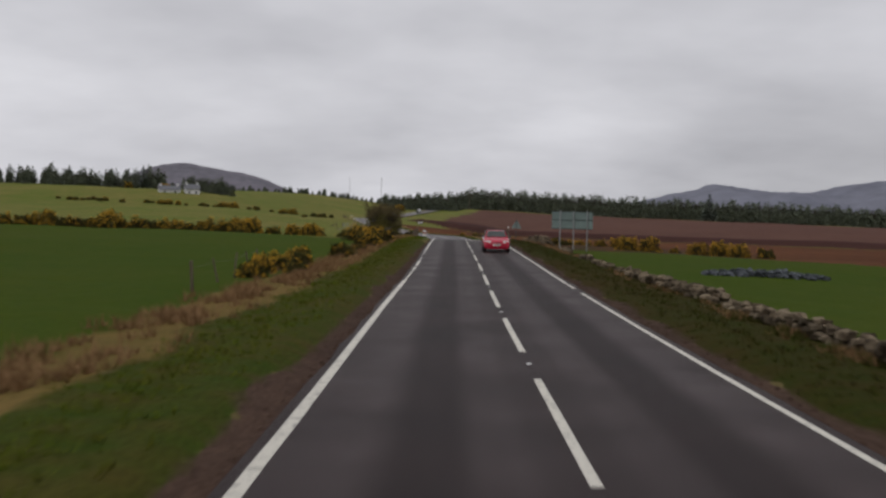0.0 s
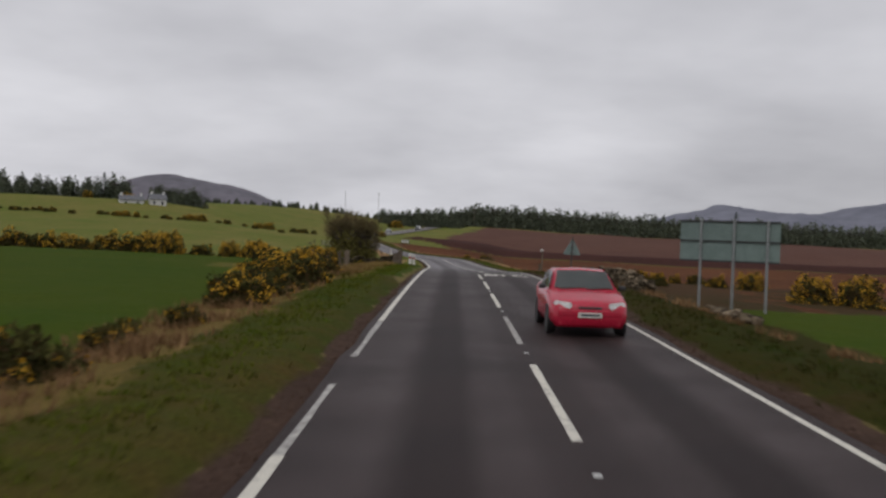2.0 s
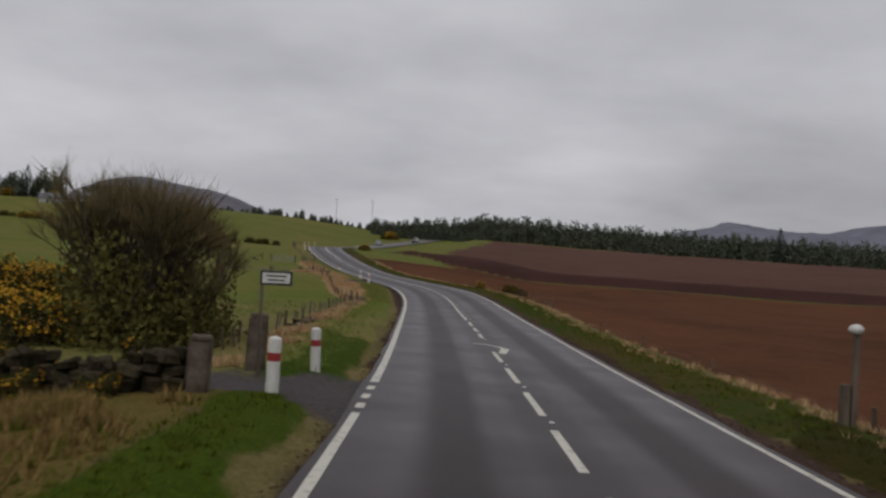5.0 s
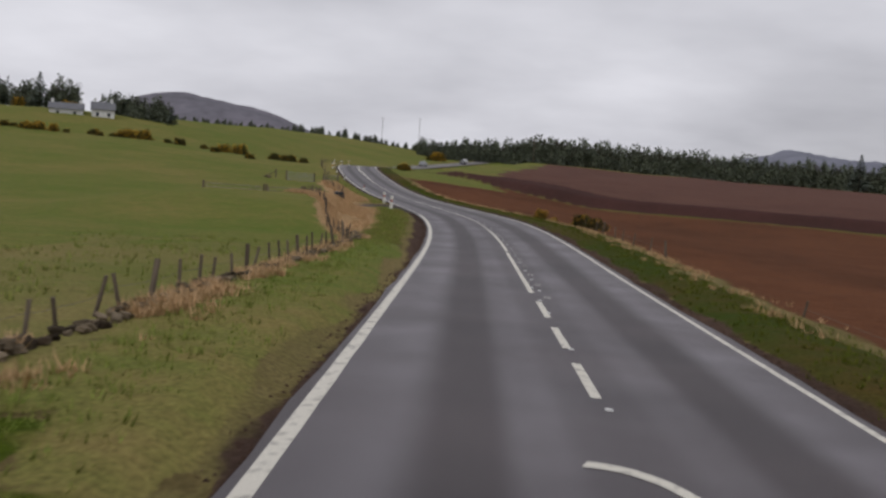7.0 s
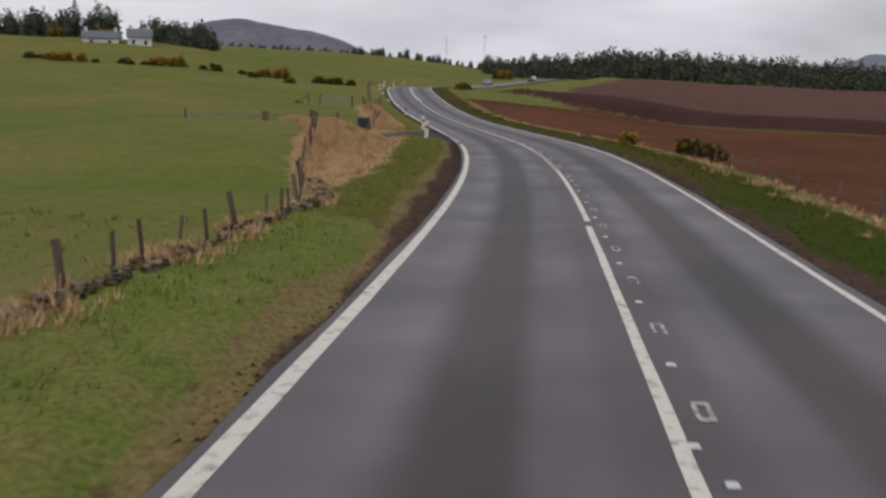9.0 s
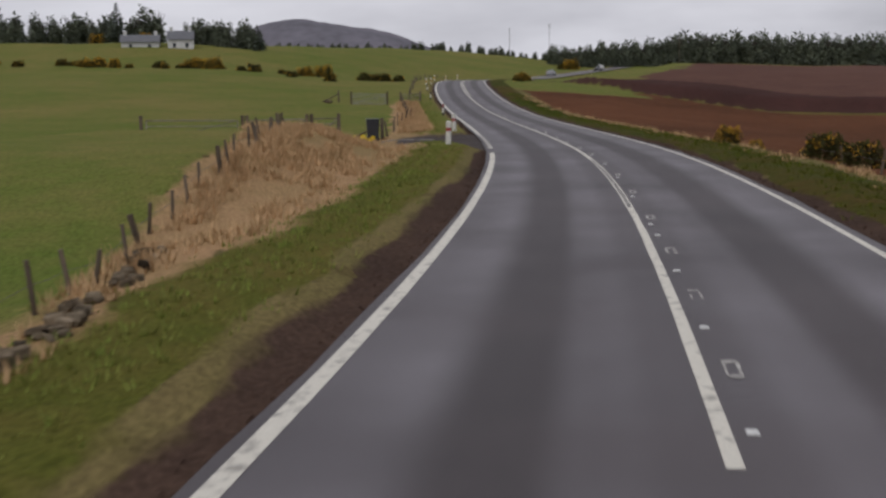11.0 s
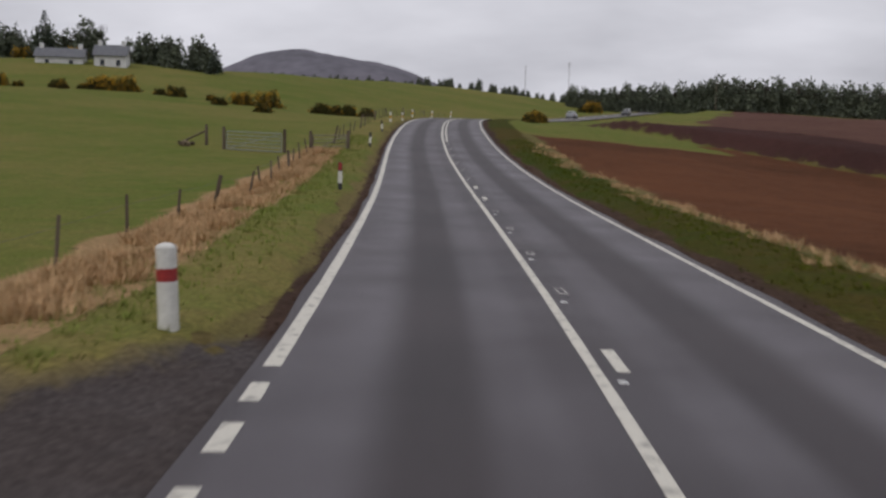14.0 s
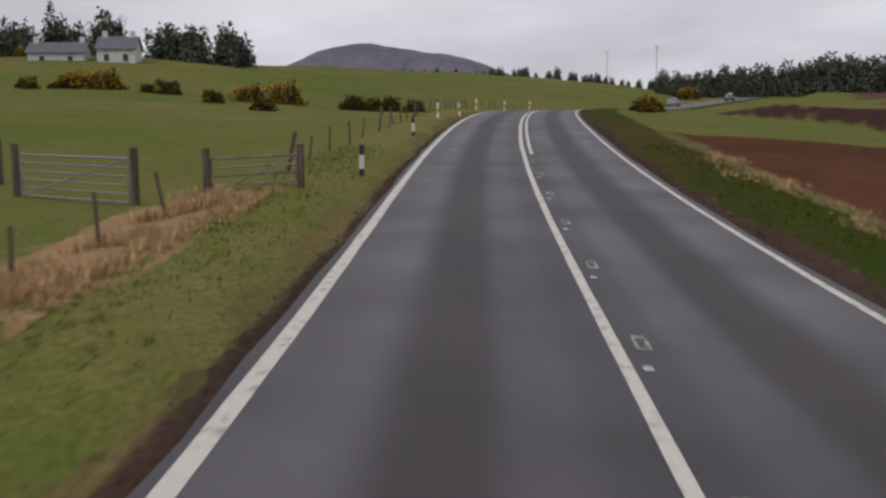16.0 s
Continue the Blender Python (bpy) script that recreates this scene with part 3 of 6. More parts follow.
def asphalt():
    """Damp dark asphalt: polished wheel tracks with wet shine put into their paler colour, darker middle of each lane,
    fine aggregate.
    """
    m = material("damp_asphalt", (0.066, 0.054, 0.056), (0.046, 0.038, 0.040), 0.35, 0.6, 0.35, 180, fine=90, spec=0.26)
    n, l = m.node_tree.nodes, m.node_tree.links
    b = n["Principled BSDF"]
    src = b.inputs["Base Color"].links[0].from_socket
    uv = n.new("ShaderNodeUVMap")
    uv.uv_map = "lane"
    sp = n.new("ShaderNodeSeparateXYZ")
    l.new(uv.outputs[0], sp.inputs[0])
    ab = n.new("ShaderNodeMath")
    ab.operation = "ABSOLUTE"
    l.new(sp.outputs[0], ab.inputs[0])
    rp = n.new("ShaderNodeValToRGB")
    rp.color_ramp.interpolation = "EASE"
    el = rp.color_ramp.elements
    el[0].position, el[0].color = 0.0, (0.42, 0.42, 0.42, 1)
    el[1].position, el[1].color = 1.0, (0.4, 0.4, 0.4, 1)
    for pos, v in ((0.10, 0.5), (0.20, 0.82), (0.29, 0.75), (0.40, 0.08), (0.53, 0.08), (0.69, 1.0), (0.9, 0.75)):
        e = el.new(pos)
        e.color = (v, v, v, 1)
    dv = n.new("ShaderNodeMath")
    dv.operation = "DIVIDE"
    dv.inputs[1].default_value = 3.2
    l.new(ab.outputs[0], dv.inputs[0])
    l.new(dv.outputs[0], rp.inputs["Fac"])
    t = n.new("ShaderNodeTexNoise")
    t.inputs["Scale"].default_value = 0.4
    l.new(uv.outputs[0], t.inputs["Vector"])
    mu = n.new("ShaderNodeMath")
    mu.operation = "MULTIPLY"
    l.new(rp.outputs[0], mu.inputs[0])
    l.new(t.outputs["Fac"], mu.inputs[1])
    mx = n.new("ShaderNodeMix")
    mx.data_type = "RGBA"
    l.new(mu.outputs[0], mx.inputs["Factor"])
    l.new(src, mx.inputs["A"])
    # pale bluish track tone: wear, plus the wet shine painted in
    mx.inputs["B"].default_value = (0.190, 0.176, 0.190, 1)
    # the surface before the first farm track is darker and browner
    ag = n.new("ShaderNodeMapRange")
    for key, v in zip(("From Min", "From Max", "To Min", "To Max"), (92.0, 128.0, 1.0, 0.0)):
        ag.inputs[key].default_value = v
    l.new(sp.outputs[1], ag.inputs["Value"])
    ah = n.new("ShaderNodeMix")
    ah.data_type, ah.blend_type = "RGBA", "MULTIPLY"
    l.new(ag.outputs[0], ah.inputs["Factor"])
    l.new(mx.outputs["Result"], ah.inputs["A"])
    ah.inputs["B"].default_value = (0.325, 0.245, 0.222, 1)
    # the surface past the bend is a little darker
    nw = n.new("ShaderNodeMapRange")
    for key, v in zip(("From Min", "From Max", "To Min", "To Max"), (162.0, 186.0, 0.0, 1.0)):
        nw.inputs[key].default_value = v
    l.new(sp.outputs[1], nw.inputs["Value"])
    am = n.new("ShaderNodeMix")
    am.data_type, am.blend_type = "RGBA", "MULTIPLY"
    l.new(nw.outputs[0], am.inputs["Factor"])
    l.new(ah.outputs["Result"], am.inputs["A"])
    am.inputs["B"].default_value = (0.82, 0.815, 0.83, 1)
    l.new(am.outputs["Result"], b.inputs["Base Color"])
    gl = n.new("ShaderNodeMapRange")
    gl.inputs["To Min"].default_value, gl.inputs["To Max"].default_value = 0.28, 0.09
    l.new(ag.outputs[0], gl.inputs["Value"])
    l.new(gl.outputs[0], b.inputs["Specular IOR Level"])
    rr = n.new("ShaderNodeMapRange")
    rr.inputs["To Min"].default_value, rr.inputs["To Max"].default_value = 0.62, 0.42
    l.new(mu.outputs[0], rr.inputs["Value"])
    l.new(rr.outputs[0], b.inputs["Roughness"])
    return m


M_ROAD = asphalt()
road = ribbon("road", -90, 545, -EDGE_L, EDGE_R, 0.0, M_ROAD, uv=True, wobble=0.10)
tagged(road, "damp grey two-lane country road with worn wheel tracks", "road", kind="structure")


def stripe(name, s0, s1, d, width, mat=None, lift=0.004, wob=0.012):
    mat = mat or M_PAINT
    return ribbon(name, s0, s1, d - width / 2, d + width / 2, lift, mat, road, step=1.0 if s1 - s0 > 3 else max(0.2, (s1 - s0) / 3), wobble=wob)


# left edge line: worn away in places, short marks across the track mouths
for s0, s1, w in ((-90, 37, 0.15), (37, 44.5, 0.075), (44.8, 46.5, 0.14), (47.5, 52.5, 0.13), (66.5, 117.6, 0.14), (122.1, 193.9, 0.17), (207.8, 520, 0.17)):
    stripe("edge_line", s0, s1, -HALF_L, w)
stripe("worn_edge_line", 52.5, 57, -HALF_L, 0.09, M_PAINT_WORN, wob=0.05)
stripe("worn_edge_line", 60, 66.3, -HALF_L, 0.12, M_PAINT_WORN, wob=0.05)
for s0 in (118.2, 119.5, 120.8):
    stripe("junction_mark", s0, s0 + 0.6, -HALF_L, 0.15)
for s0, s1 in ((196.7, 198.1), (198.95, 199.7), (200.6, 201.4), (202.3, 203.1), (203.9, 204.6), (205.3, 206.0), (206.6, 207.2)):
    stripe("junction_mark", s0, s1, -HALF_L, 0.17)
# right edge line, with two worn breaks
for s0, s1 in ((-90, 32.2), (34.2, 36.4), (36.7, 520)):
    stripe("edge_line", s0, s1, HALF_R, 0.11)
for i in range(10):
    stripe("centre_mark", 8.5 + 9 * i, 14.5 + 9 * i, 0.0, 0.12, M_PAINT if i != 6 else M_PAINT_WORN)
for s0, s1 in ((106.9, 110.9), (113.7, 117.0), (118.6, 122.0), (123.7, 127.0), (128.7, 131.9), (137.6, 139.9), (141.2, 143.5), (144.8, 147.5)):
    stripe("centre_mark", s0, s1, 0.0, 0.13)
stripe("solid_centre_line", 149.3, 163.2, -0.03, 0.12)
stripe("solid_centre_line", 164.0, 177.0, 0.0, 0.12)
for d in (-0.05, 0.05):
    stripe("worn_centre_line", 177.0, 189.0, d, 0.032, wob=0.012)
stripe("worn_centre_line", 177.0, 189.0, 0.0, 0.064, M_PAINT_THIN, 0.005)
stripe("solid_centre_line", 189.0, 260.0, 0.0, 0.12)
stripe("solid_centre_line", 260.0, 520.0, -0.02, 0.14)
stripe("solid_centre_line", 259.0, 400.0, 0.24, 0.11)
# remains of the old inner marks beside the solid line, and cat's-eye studs


def worn_box(s0, d):
    """The outline that is left of a rubbed-out mark: two long sides and one or two ends."""
    r = random.random()
    stripe("worn_mark", s0 - 0.24, s0 + 0.24, d + 0.055, 0.034, M_PAINT_WORN, 0.004, 0.02)
    stripe("worn_mark", s0 - 0.22, s0 + (0.24 if r > 0.4 else 0.02), d - 0.055, 0.030, M_PAINT_WORN, 0.005, 0.02)
    stripe("worn_mark", s0 + 0.17, s0 + 0.26, d, 0.13, M_PAINT_WORN, 0.006, 0.015)
    if r > 0.5:
        stripe("worn_mark", s0 - 0.27, s0 - 0.16, d, 0.11, M_PAINT_WORN, 0.007, 0.015)


def road_stud(s0, d):
    x, y, z, a = on_road(s0)
    bm = bmesh.new()
    box(bm, 0, 0, 0.006, 0.085, 0.10, 0.012, 0, 0.004)
    ob = part("road_stud", bm, M_STUD, road)
    ob.matrix_world = pose(x + math.cos(a) * d, y + math.sin(a) * d, z + d * tilt(s0) + 0.002, 0, 0, math.degrees(a))
    for side in (-1, 1):
        bm = bmesh.new()
        box(bm, 0, side * 0.028, 0.014, 0.06, 0.025, 0.010, 0, 0.003)
        part("reflector", bm, M_STUD, ob)


for i in range(8):
    road_stud(16.0 + 18 * (i // 2) + 9 * (i % 2), 0.0)
for s0 in (112.2, 117.8, 122.9, 127.9, 137.0, 141.1, 145.5, 147.7, 150.6):
    road_stud(s0, 0.06)
for i in range(9):
    worn_box(148.5 + 2.95 * i, 0.26)
    road_stud(149.9 + 2.95 * i, 0.19)
for i in range(21):
    at = 175.6 + 4.083 * i
    if i in (8, 13, 14):
        stripe("inner_mark", at - 0.5, at + 0.45, 0.26, 0.13)
    else:
        worn_box(at, 0.26)
    road_stud(at - 0.9, 0.18)


def painted_word(text, s0, d0, tall, wide, parent):
    """Road lettering that faces the oncoming lane: thick strokes on a 4 x 6 grid."""
    glyphs = {"S": ((0, 5, 4, 5), (0, 3, 0, 5), (0, 3, 4, 3), (4, 1, 4, 3), (0, 1, 4, 1)), "L": ((0, 1, 0, 5), (0, 1, 4, 1)),
              "O": ((0, 1, 4, 1), (0, 5, 4, 5), (0, 1, 0, 5), (4, 1, 4, 5)), "W": ((0, 5, 1, 1), (1, 1, 2, 4), (2, 4, 3, 1), (3, 1, 4, 5))}
    x, y, z, a = on_road(s0)
    step = wide / len(text)
    for i, ch in enumerate(text):
        bm = bmesh.new()
        for n, (x0, y0, x1, y1) in enumerate(glyphs[ch]):
            p0 = Vector((-(i * step + x0 / 4 * step * 0.72), -(y0 - 3) / 4 * tall, 0))
            p1 = Vector((-(i * step + x1 / 4 * step * 0.72), -(y1 - 3) / 4 * tall, 0))
            dr = (p1 - p0).normalized()
            flat = abs(dr.x) > abs(dr.y)
            e = Vector((0, 0.20, 0)) if flat else Vector((0.06, 0, 0))
            p0, p1 = p0 - dr * (0.05 if flat else 0.1), p1 + dr * (0.05 if flat else 0.1)
            up = Vector((0, 0, 0.002 * n))
            bm.faces.new([bm.verts.new(v + up) for v in (p0 - e, p1 - e, p1 + e, p0 + e)])
        bmesh.ops.recalc_face_normals(bm, faces=bm.faces)
        ob = part("painted_letter", bm, M_PAINT, parent)
        ob.matrix_world = pose(x + math.cos(a) * d0, y + math.sin(a) * d0, z + d0 * tilt(s0) + 0.008, 0, -math.degrees(math.atan(tilt(s0))), math.degrees(a))


painted_word("SLOW", 95.5, 2.42, 2.4, 2.26, road)


def deflection_arrow(s0, long):
    """A curved arrow that sweeps back over the centre line, its head towards the oncoming lane."""
    verts, n = [], 18

    def at(s, d):
        x, y, z, a = on_road(s)
        verts.append((x + math.cos(a) * d, y + math.sin(a) * d, z + d * tilt(s) + 0.007))
    for i in range(n + 1):
        t = i / n
        d = float(np.interp(t, (0, 0.2, 0.4, 0.6, 0.8, 1), (0.42, 0.40, 0.33, 0.16, -0.10, -0.46)))
        w, wl = 0.085 - 0.05 * t, 0.10 * t
        at(s0 + 1.5 + (long - 1.5) * smooth(0, 1, 0.25 + 0.75 * t) - wl, d - w)
        at(s0 + 1.5 + (long - 1.5) * smooth(0, 1, 0.25 + 0.75 * t) + wl, d + w)
    faces = [(2 * i, 2 * i + 1, 2 * i + 3, 2 * i + 2) for i in range(n)]
    tip = len(verts)
    for s, d in ((s0 + 2.1, 0.62), (s0 + 1.75, 0.30), (s0 + 0.1, 0.12), (s0 + 0.0, 0.34)):
        at(s, d)
    faces.append((tip, tip + 1, tip + 2, tip + 3))
    mesh_of("painted_arrow", verts, faces, M_PAINT, road)


deflection_arrow(102.2, 4.7)
deflection_arrow(131.4, 3.3)

# ---------------------------------------------------------------- plants
def leaf_cloud(n, pos, size, up=0.5, rng=None):
    """n small three-cornered leaves scattered by pos(); returns vertices and faces."""
    rng = rng or random
    v, f = [], []
    for _ in range(n):
        c = Vector(pos())
        d = Vector((rng.uniform(-1, 1), rng.uniform(-1, 1), rng.uniform(-1, 1) + up)).normalized()
        e = d.cross(Vector((rng.uniform(-1, 1), rng.uniform(-1, 1), rng.uniform(-1, 1)))).normalized()
        k = size * rng.uniform(0.6, 1.4)
        i = len(v)
        v += [tuple(c - e * k * 0.4), tuple(c + e * k * 0.4), tuple(c + d * k)]
        f.append((i, i + 1, i + 2))
    return v, f


def lumpy(seed, rx, ry, h, skin):
    """A point in the outer part of an uneven, lobed bush."""
    while True:
        u, w = random.uniform(0, 2 * math.pi), random.random()
        el = math.asin(w)
        dr = Vector((math.cos(u) * math.cos(el), math.sin(u) * math.cos(el), math.sin(el)))
        lob = 0.78 + 0.55 * noise.noise(dr * 1.9 + Vector((seed * 7.1, seed, 0)))
        r = lob * (1 - skin * random.random() ** 1.5)
        p = Vector((dr.x * rx * r, dr.y * ry * r, dr.z * h * r))
        if p.z >= 0.0:
            return p


def gorse_bush(seed, rx, ry, h, bloom):
    """Gorse: woody stems, a dark spiny mass and yellow flower clusters over it."""
    random.seed(100 + seed)
    root = new("gorse_bush")
    bm = bmesh.new()
    for i in range(16):
        a, r = random.uniform(0, 6.28), random.uniform(0.1, 0.35)
        e = lumpy(seed, rx * 0.8, ry * 0.8, h * 0.85, 0.3)
        rod(bm, (math.cos(a) * r * rx * 0.6, math.sin(a) * r * ry * 0.6, -0.05), e, 0.022, 0.006, 5)
    part("woody_base", bm, M_BARK, root)
    v, f = leaf_cloud(1500, lambda: lumpy(seed, rx, ry, h, 0.45), 0.13, 0.6)
    tagged(mesh_of("foliage", v, f, M_GORSE, root), kind="stuff")
    v, f = leaf_cloud(500, lambda: lumpy(seed, rx * 0.97, ry * 0.97, h * 0.8, 0.35), 0.12, 0.3)
    tagged(mesh_of("dry_growth", v, f, M_GORSE_DRY, root), kind="stuff")

    def flower():
        while True:
            p = lumpy(seed, rx * 1.02, ry * 1.02, h * 1.02, 0.16)
            if noise.noise(p * 2.1 + Vector((seed * 3.0, 0, 0))) > 0.12 - 0.5 * bloom + 0.25 * (1 - p.z / h):
                return p
    v, f = leaf_cloud(int(1700 * bloom) + 60, flower, 0.088, 0.5)
    tagged(mesh_of("bloom", v, f, M_FLOWER, root), kind="stuff")
    return root


def set_down(ob, s, d, turn=0.0, k=1.0, dz=-0.04):
    p = place(s, d, dz)
    ob.matrix_world = Matrix.LocRotScale(p, Euler((0, 0, turn)), (k, k, k))
    return ob


GORSE = [gorse_bush(1, 1.3, 1.1, 1.3, 0.36), gorse_bush(2, 1.7, 1.2, 1.7, 0.66), gorse_bush(3, 1.1, 1.2, 1.1, 0.08)]
GORSE_LABELS = ("gorse bush with scattered yellow flowers beside the road", "large gorse bush covered in yellow flowers", "browned gorse bush with few flowers")
for ob, lb in zip(GORSE, GORSE_LABELS):
    tagged(ob, lb, "bush", "gorse bushes")
gorse_used = [False] * 3


def gorse(kind, s, d, k=1.0, turn=None):
    turn = random.uniform(0, 6.28) if turn is None else turn
    p = place(s, d, -0.05)
    if not gorse_used[kind]:
        gorse_used[kind] = True
        GORSE[kind].matrix_world = Matrix.LocRotScale(p, Euler((0, 0, turn)), (k, k, k))
        return
    ob = copy_thing(GORSE[kind], Matrix.Identity(4))
    ob.matrix_basis = Matrix.LocRotScale(p, Euler((0, 0, turn)), (k, k, k * random.uniform(0.9, 1.1)))


random.seed(5)
# along the left fence
for kind, s, d, k in ((0, 38.5, -9.0, 0.62), (2, 40.2, -7.6, 0.55), (1, 42, -9.4, 0.55), (0, 44, -9.1, 0.62), (0, 46.0, -8.9, 0.6), (1, 52, -9.3, 0.5), (2, 47.5, -8.6, 0.7), (2, 57, -7.6, 0.85),
                      (2, 60, -7.4, 0.45), (2, 62, -7.8, 0.5), (2, 64.5, -7.2, 0.5), (0, 69.5, -7.0, 0.75), (2, 71, -7.6, 0.85), (2, 73, -7.1, 0.75), (2, 76, -6.9, 0.7), (2, 77, -7.8, 1.0), (2, 79, -6.7, 0.9),
                      (2, 81, -7.5, 0.85), (2, 82.7, -7.3, 0.8), (1, 84.5, -7.9, 0.95), (2, 85.5, -8.6, 1.1), (0, 87, -9.6, 1.0), (2, 88.5, -7.5, 1.0), (0, 90, -8.0, 0.9),
                      (1, 126.4, -12.0, 1.0), (1, 127.2, -13.2, 1.05), (2, 125.6, -14.4, 1.0), (2, 123.2, -11.6, 0.7), (2, 117.2, -7.0, 0.42), (2, 117.3, -8.3, 0.5), (2, 117.1, -9.7, 0.55), (2, 117.2, -11.0, 0.45), (2, 117.0, -12.6, 0.6), (2, 119.0, -9.0, 0.75), (2, 119.2, -11.2, 0.8), (2, 124.5, -8.4, 0.6)):
    gorse(kind, s, d, k)
# a gorse hedge across the left fields, seen far off
for kind, s, d, k in ((1, 145, -31, 1.5), (1, 144, -29, 1.4), (0, 146, -33.5, 1.5), (2, 147, -26.5, 1.2), (1, 148, -23.8, 1.2), (1, 146, -20.8, 1.2), (0, 151, -22.2, 1.3), (1, 154, -21.6, 1.3), (2, 158, -21, 1.2)):
    gorse(kind, s, d, k)
for i in range(16):
    gorse((0, 2, 1, 0, 2)[i % 5], 147 + 0.4 * i + random.uniform(-0.6, 0.6), -36 - 2.1 * i + random.uniform(-0.5, 0.5), random.uniform(1.1, 1.7))
for i in range(46):
    x, y = -40 - 1.9 * i + random.uniform(-0.8, 0.8), 300 + 0.25 * i + random.uniform(-1.5, 1.5)
    d_at, _, s_at = lateral(x, y)
    stand = noise.noise((i * 0.21, 3.0, 8.0))
    if noise.noise((i * 0.33, 7.0, 2.0)) < -0.08:
        continue
    gorse(1 if stand > 0.22 else 0 if stand > 0.1 else 2, s_at, d_at, random.uniform(0.6, 1.1) * (1.0 + 0.7 * abs(stand)))
for s, d, k in ((300, -24.5, 1.0), (292, -17.5, 0.9), (343, -74, 1.3), (350, -90, 1.4)):
    gorse(1 if k > 1.05 else 2, s, d, k)
# right of the road
for kind, s, d, k in ((1, 84, 13.4, 0.8), (1, 83.6, 15.2, 0.85), (0, 84, 17.4, 0.4), (1, 84, 19.4, 0.8), (1, 84.4, 21.2, 0.9), (1, 84, 22.8, 0.8), (2, 84, 25, 0.9), (1, 97, 14.8, 0.7),
                      (0, 98.5, 13.4, 0.6), (0, 113.5, 9.6, 0.45), (1, 122, 8.1, 0.4), (0, 117, 11.6, 0.55), (1, 116, 12.6, 0.5), (1, 114.5, 13.4, 0.55), (0, 112.5, 14.2, 0.6), (2, 110, 15.0, 0.7),
                      (2, 103, 9.5, 0.7), (0, 106.5, 8.6, 0.55), (0, 105, 9.0, 0.5), (2, 95.5, 9.4, 0.6), (1, 196.6, 5.9, 0.42), (1, 194.6, 6.4, 0.25), (2, 189.5, 7.2, 0.8), (2, 191, 7.6, 0.7), (2, 187, 7.4, 0.75),
                      (1, 307.5, 7.6, 0.95), (2, 305.5, 7.2, 0.85), (2, 302, 7.6, 0.6), (0, 310, 8.2, 0.8), (1, 484, -11.5, 2.0), (0, 487, -13, 2.1), (2, 483, -14, 1.9)):
    gorse(kind, s, d, k)


def limbs(bm, base, length, radius, spread, depth, rng, lift=0.55):
    """Forking branches; returns the tips."""
    tips = []

    def grow(p, d, ln, r, lv):
        q = p + d * ln
        rod(bm, p, q, r, r * 0.62, 6 if lv < 2 else 4)
        if lv == depth:
            tips.append((q, d))
            return
        for _ in range(3 if lv < 2 else 2):
            nd = (d + Vector((rng.uniform(-1, 1), rng.uniform(-1, 1), rng.uniform(-0.3, 1) * lift)) * spread).normalized()
            grow(q, nd, ln * rng.uniform(0.6, 0.85), r * 0.6, lv + 1)
    for p, d in base:
        grow(Vector(p), Vector(d).normalized(), length, radius, 0)
    return tips


def bare_shrub(seed, height):
    """A tall leafless willow scrub: many stems from the ground, fine reddish twigs."""
    rng = random.Random(seed)
    root = new("bare_shrub")
    bm = bmesh.new()
    starts = [((rng.uniform(-0.6, 0.6), rng.uniform(-0.6, 0.6), -0.1), (rng.uniform(-0.5, 0.5), rng.uniform(-0.5, 0.5), 1.0)) for _ in range(7)]
    tips = limbs(bm, starts, height * 0.30, 0.055, 0.55, 3, rng)
    part("stem_framework", bm, M_BARK, root)
    v, f = [], []
    for q, d in tips:
        for _ in range(14):
            e = (d + Vector((rng.uniform(-1, 1), rng.uniform(-1, 1), rng.uniform(-0.4, 1.0))) * 0.7).normalized()
            w = e.cross(Vector((rng.uniform(-1, 1), rng.uniform(-1, 1), 0.3))).normalized() * rng.uniform(0.006, 0.014)
            p = q - d * rng.uniform(0, 0.5)
            k = rng.uniform(0.35, 0.95) * height / 5
            i = len(v)
            v += [tuple(p - w), tuple(p + w), tuple(p + e * k)]
            f.append((i, i + 1, i + 2))
    tagged(mesh_of("twig_spray", v, f, M_TWIG, root), kind="stuff")
    random.seed(seed)
    v, f = leaf_cloud(2600, lambda: lumpy(seed, height * 0.42, height * 0.42, height * 0.62, 0.8), 0.16, 0.9)
    tagged(mesh_of("shoot_mass", v, f, M_TWIG_OLIVE, root), kind="stuff")
    return root


shrub = bare_shrub(3, 5.3)
tagged(shrub, "tall leafless scrub willow with reddish twigs on rough grass", "shrub", "roadside scrub")
set_down(shrub, 127.2, -9.8, 0.4, 0.95)
for s, d, k, t in ((129.5, -10.6, 1.05, 1.9), (127.8, -9.4, 0.95, 3.1), (131.5, -8.8, 0.72, 4.4), (133, -10.5, 0.85, 0.3), (128.3, -8.2, 0.55, 2.6)):
    ob = copy_thing(shrub, Matrix.Identity(4))
    ob.matrix_basis = Matrix.LocRotScale(place(s, d, -0.05), Euler((0, 0, t)), (k, k, k))


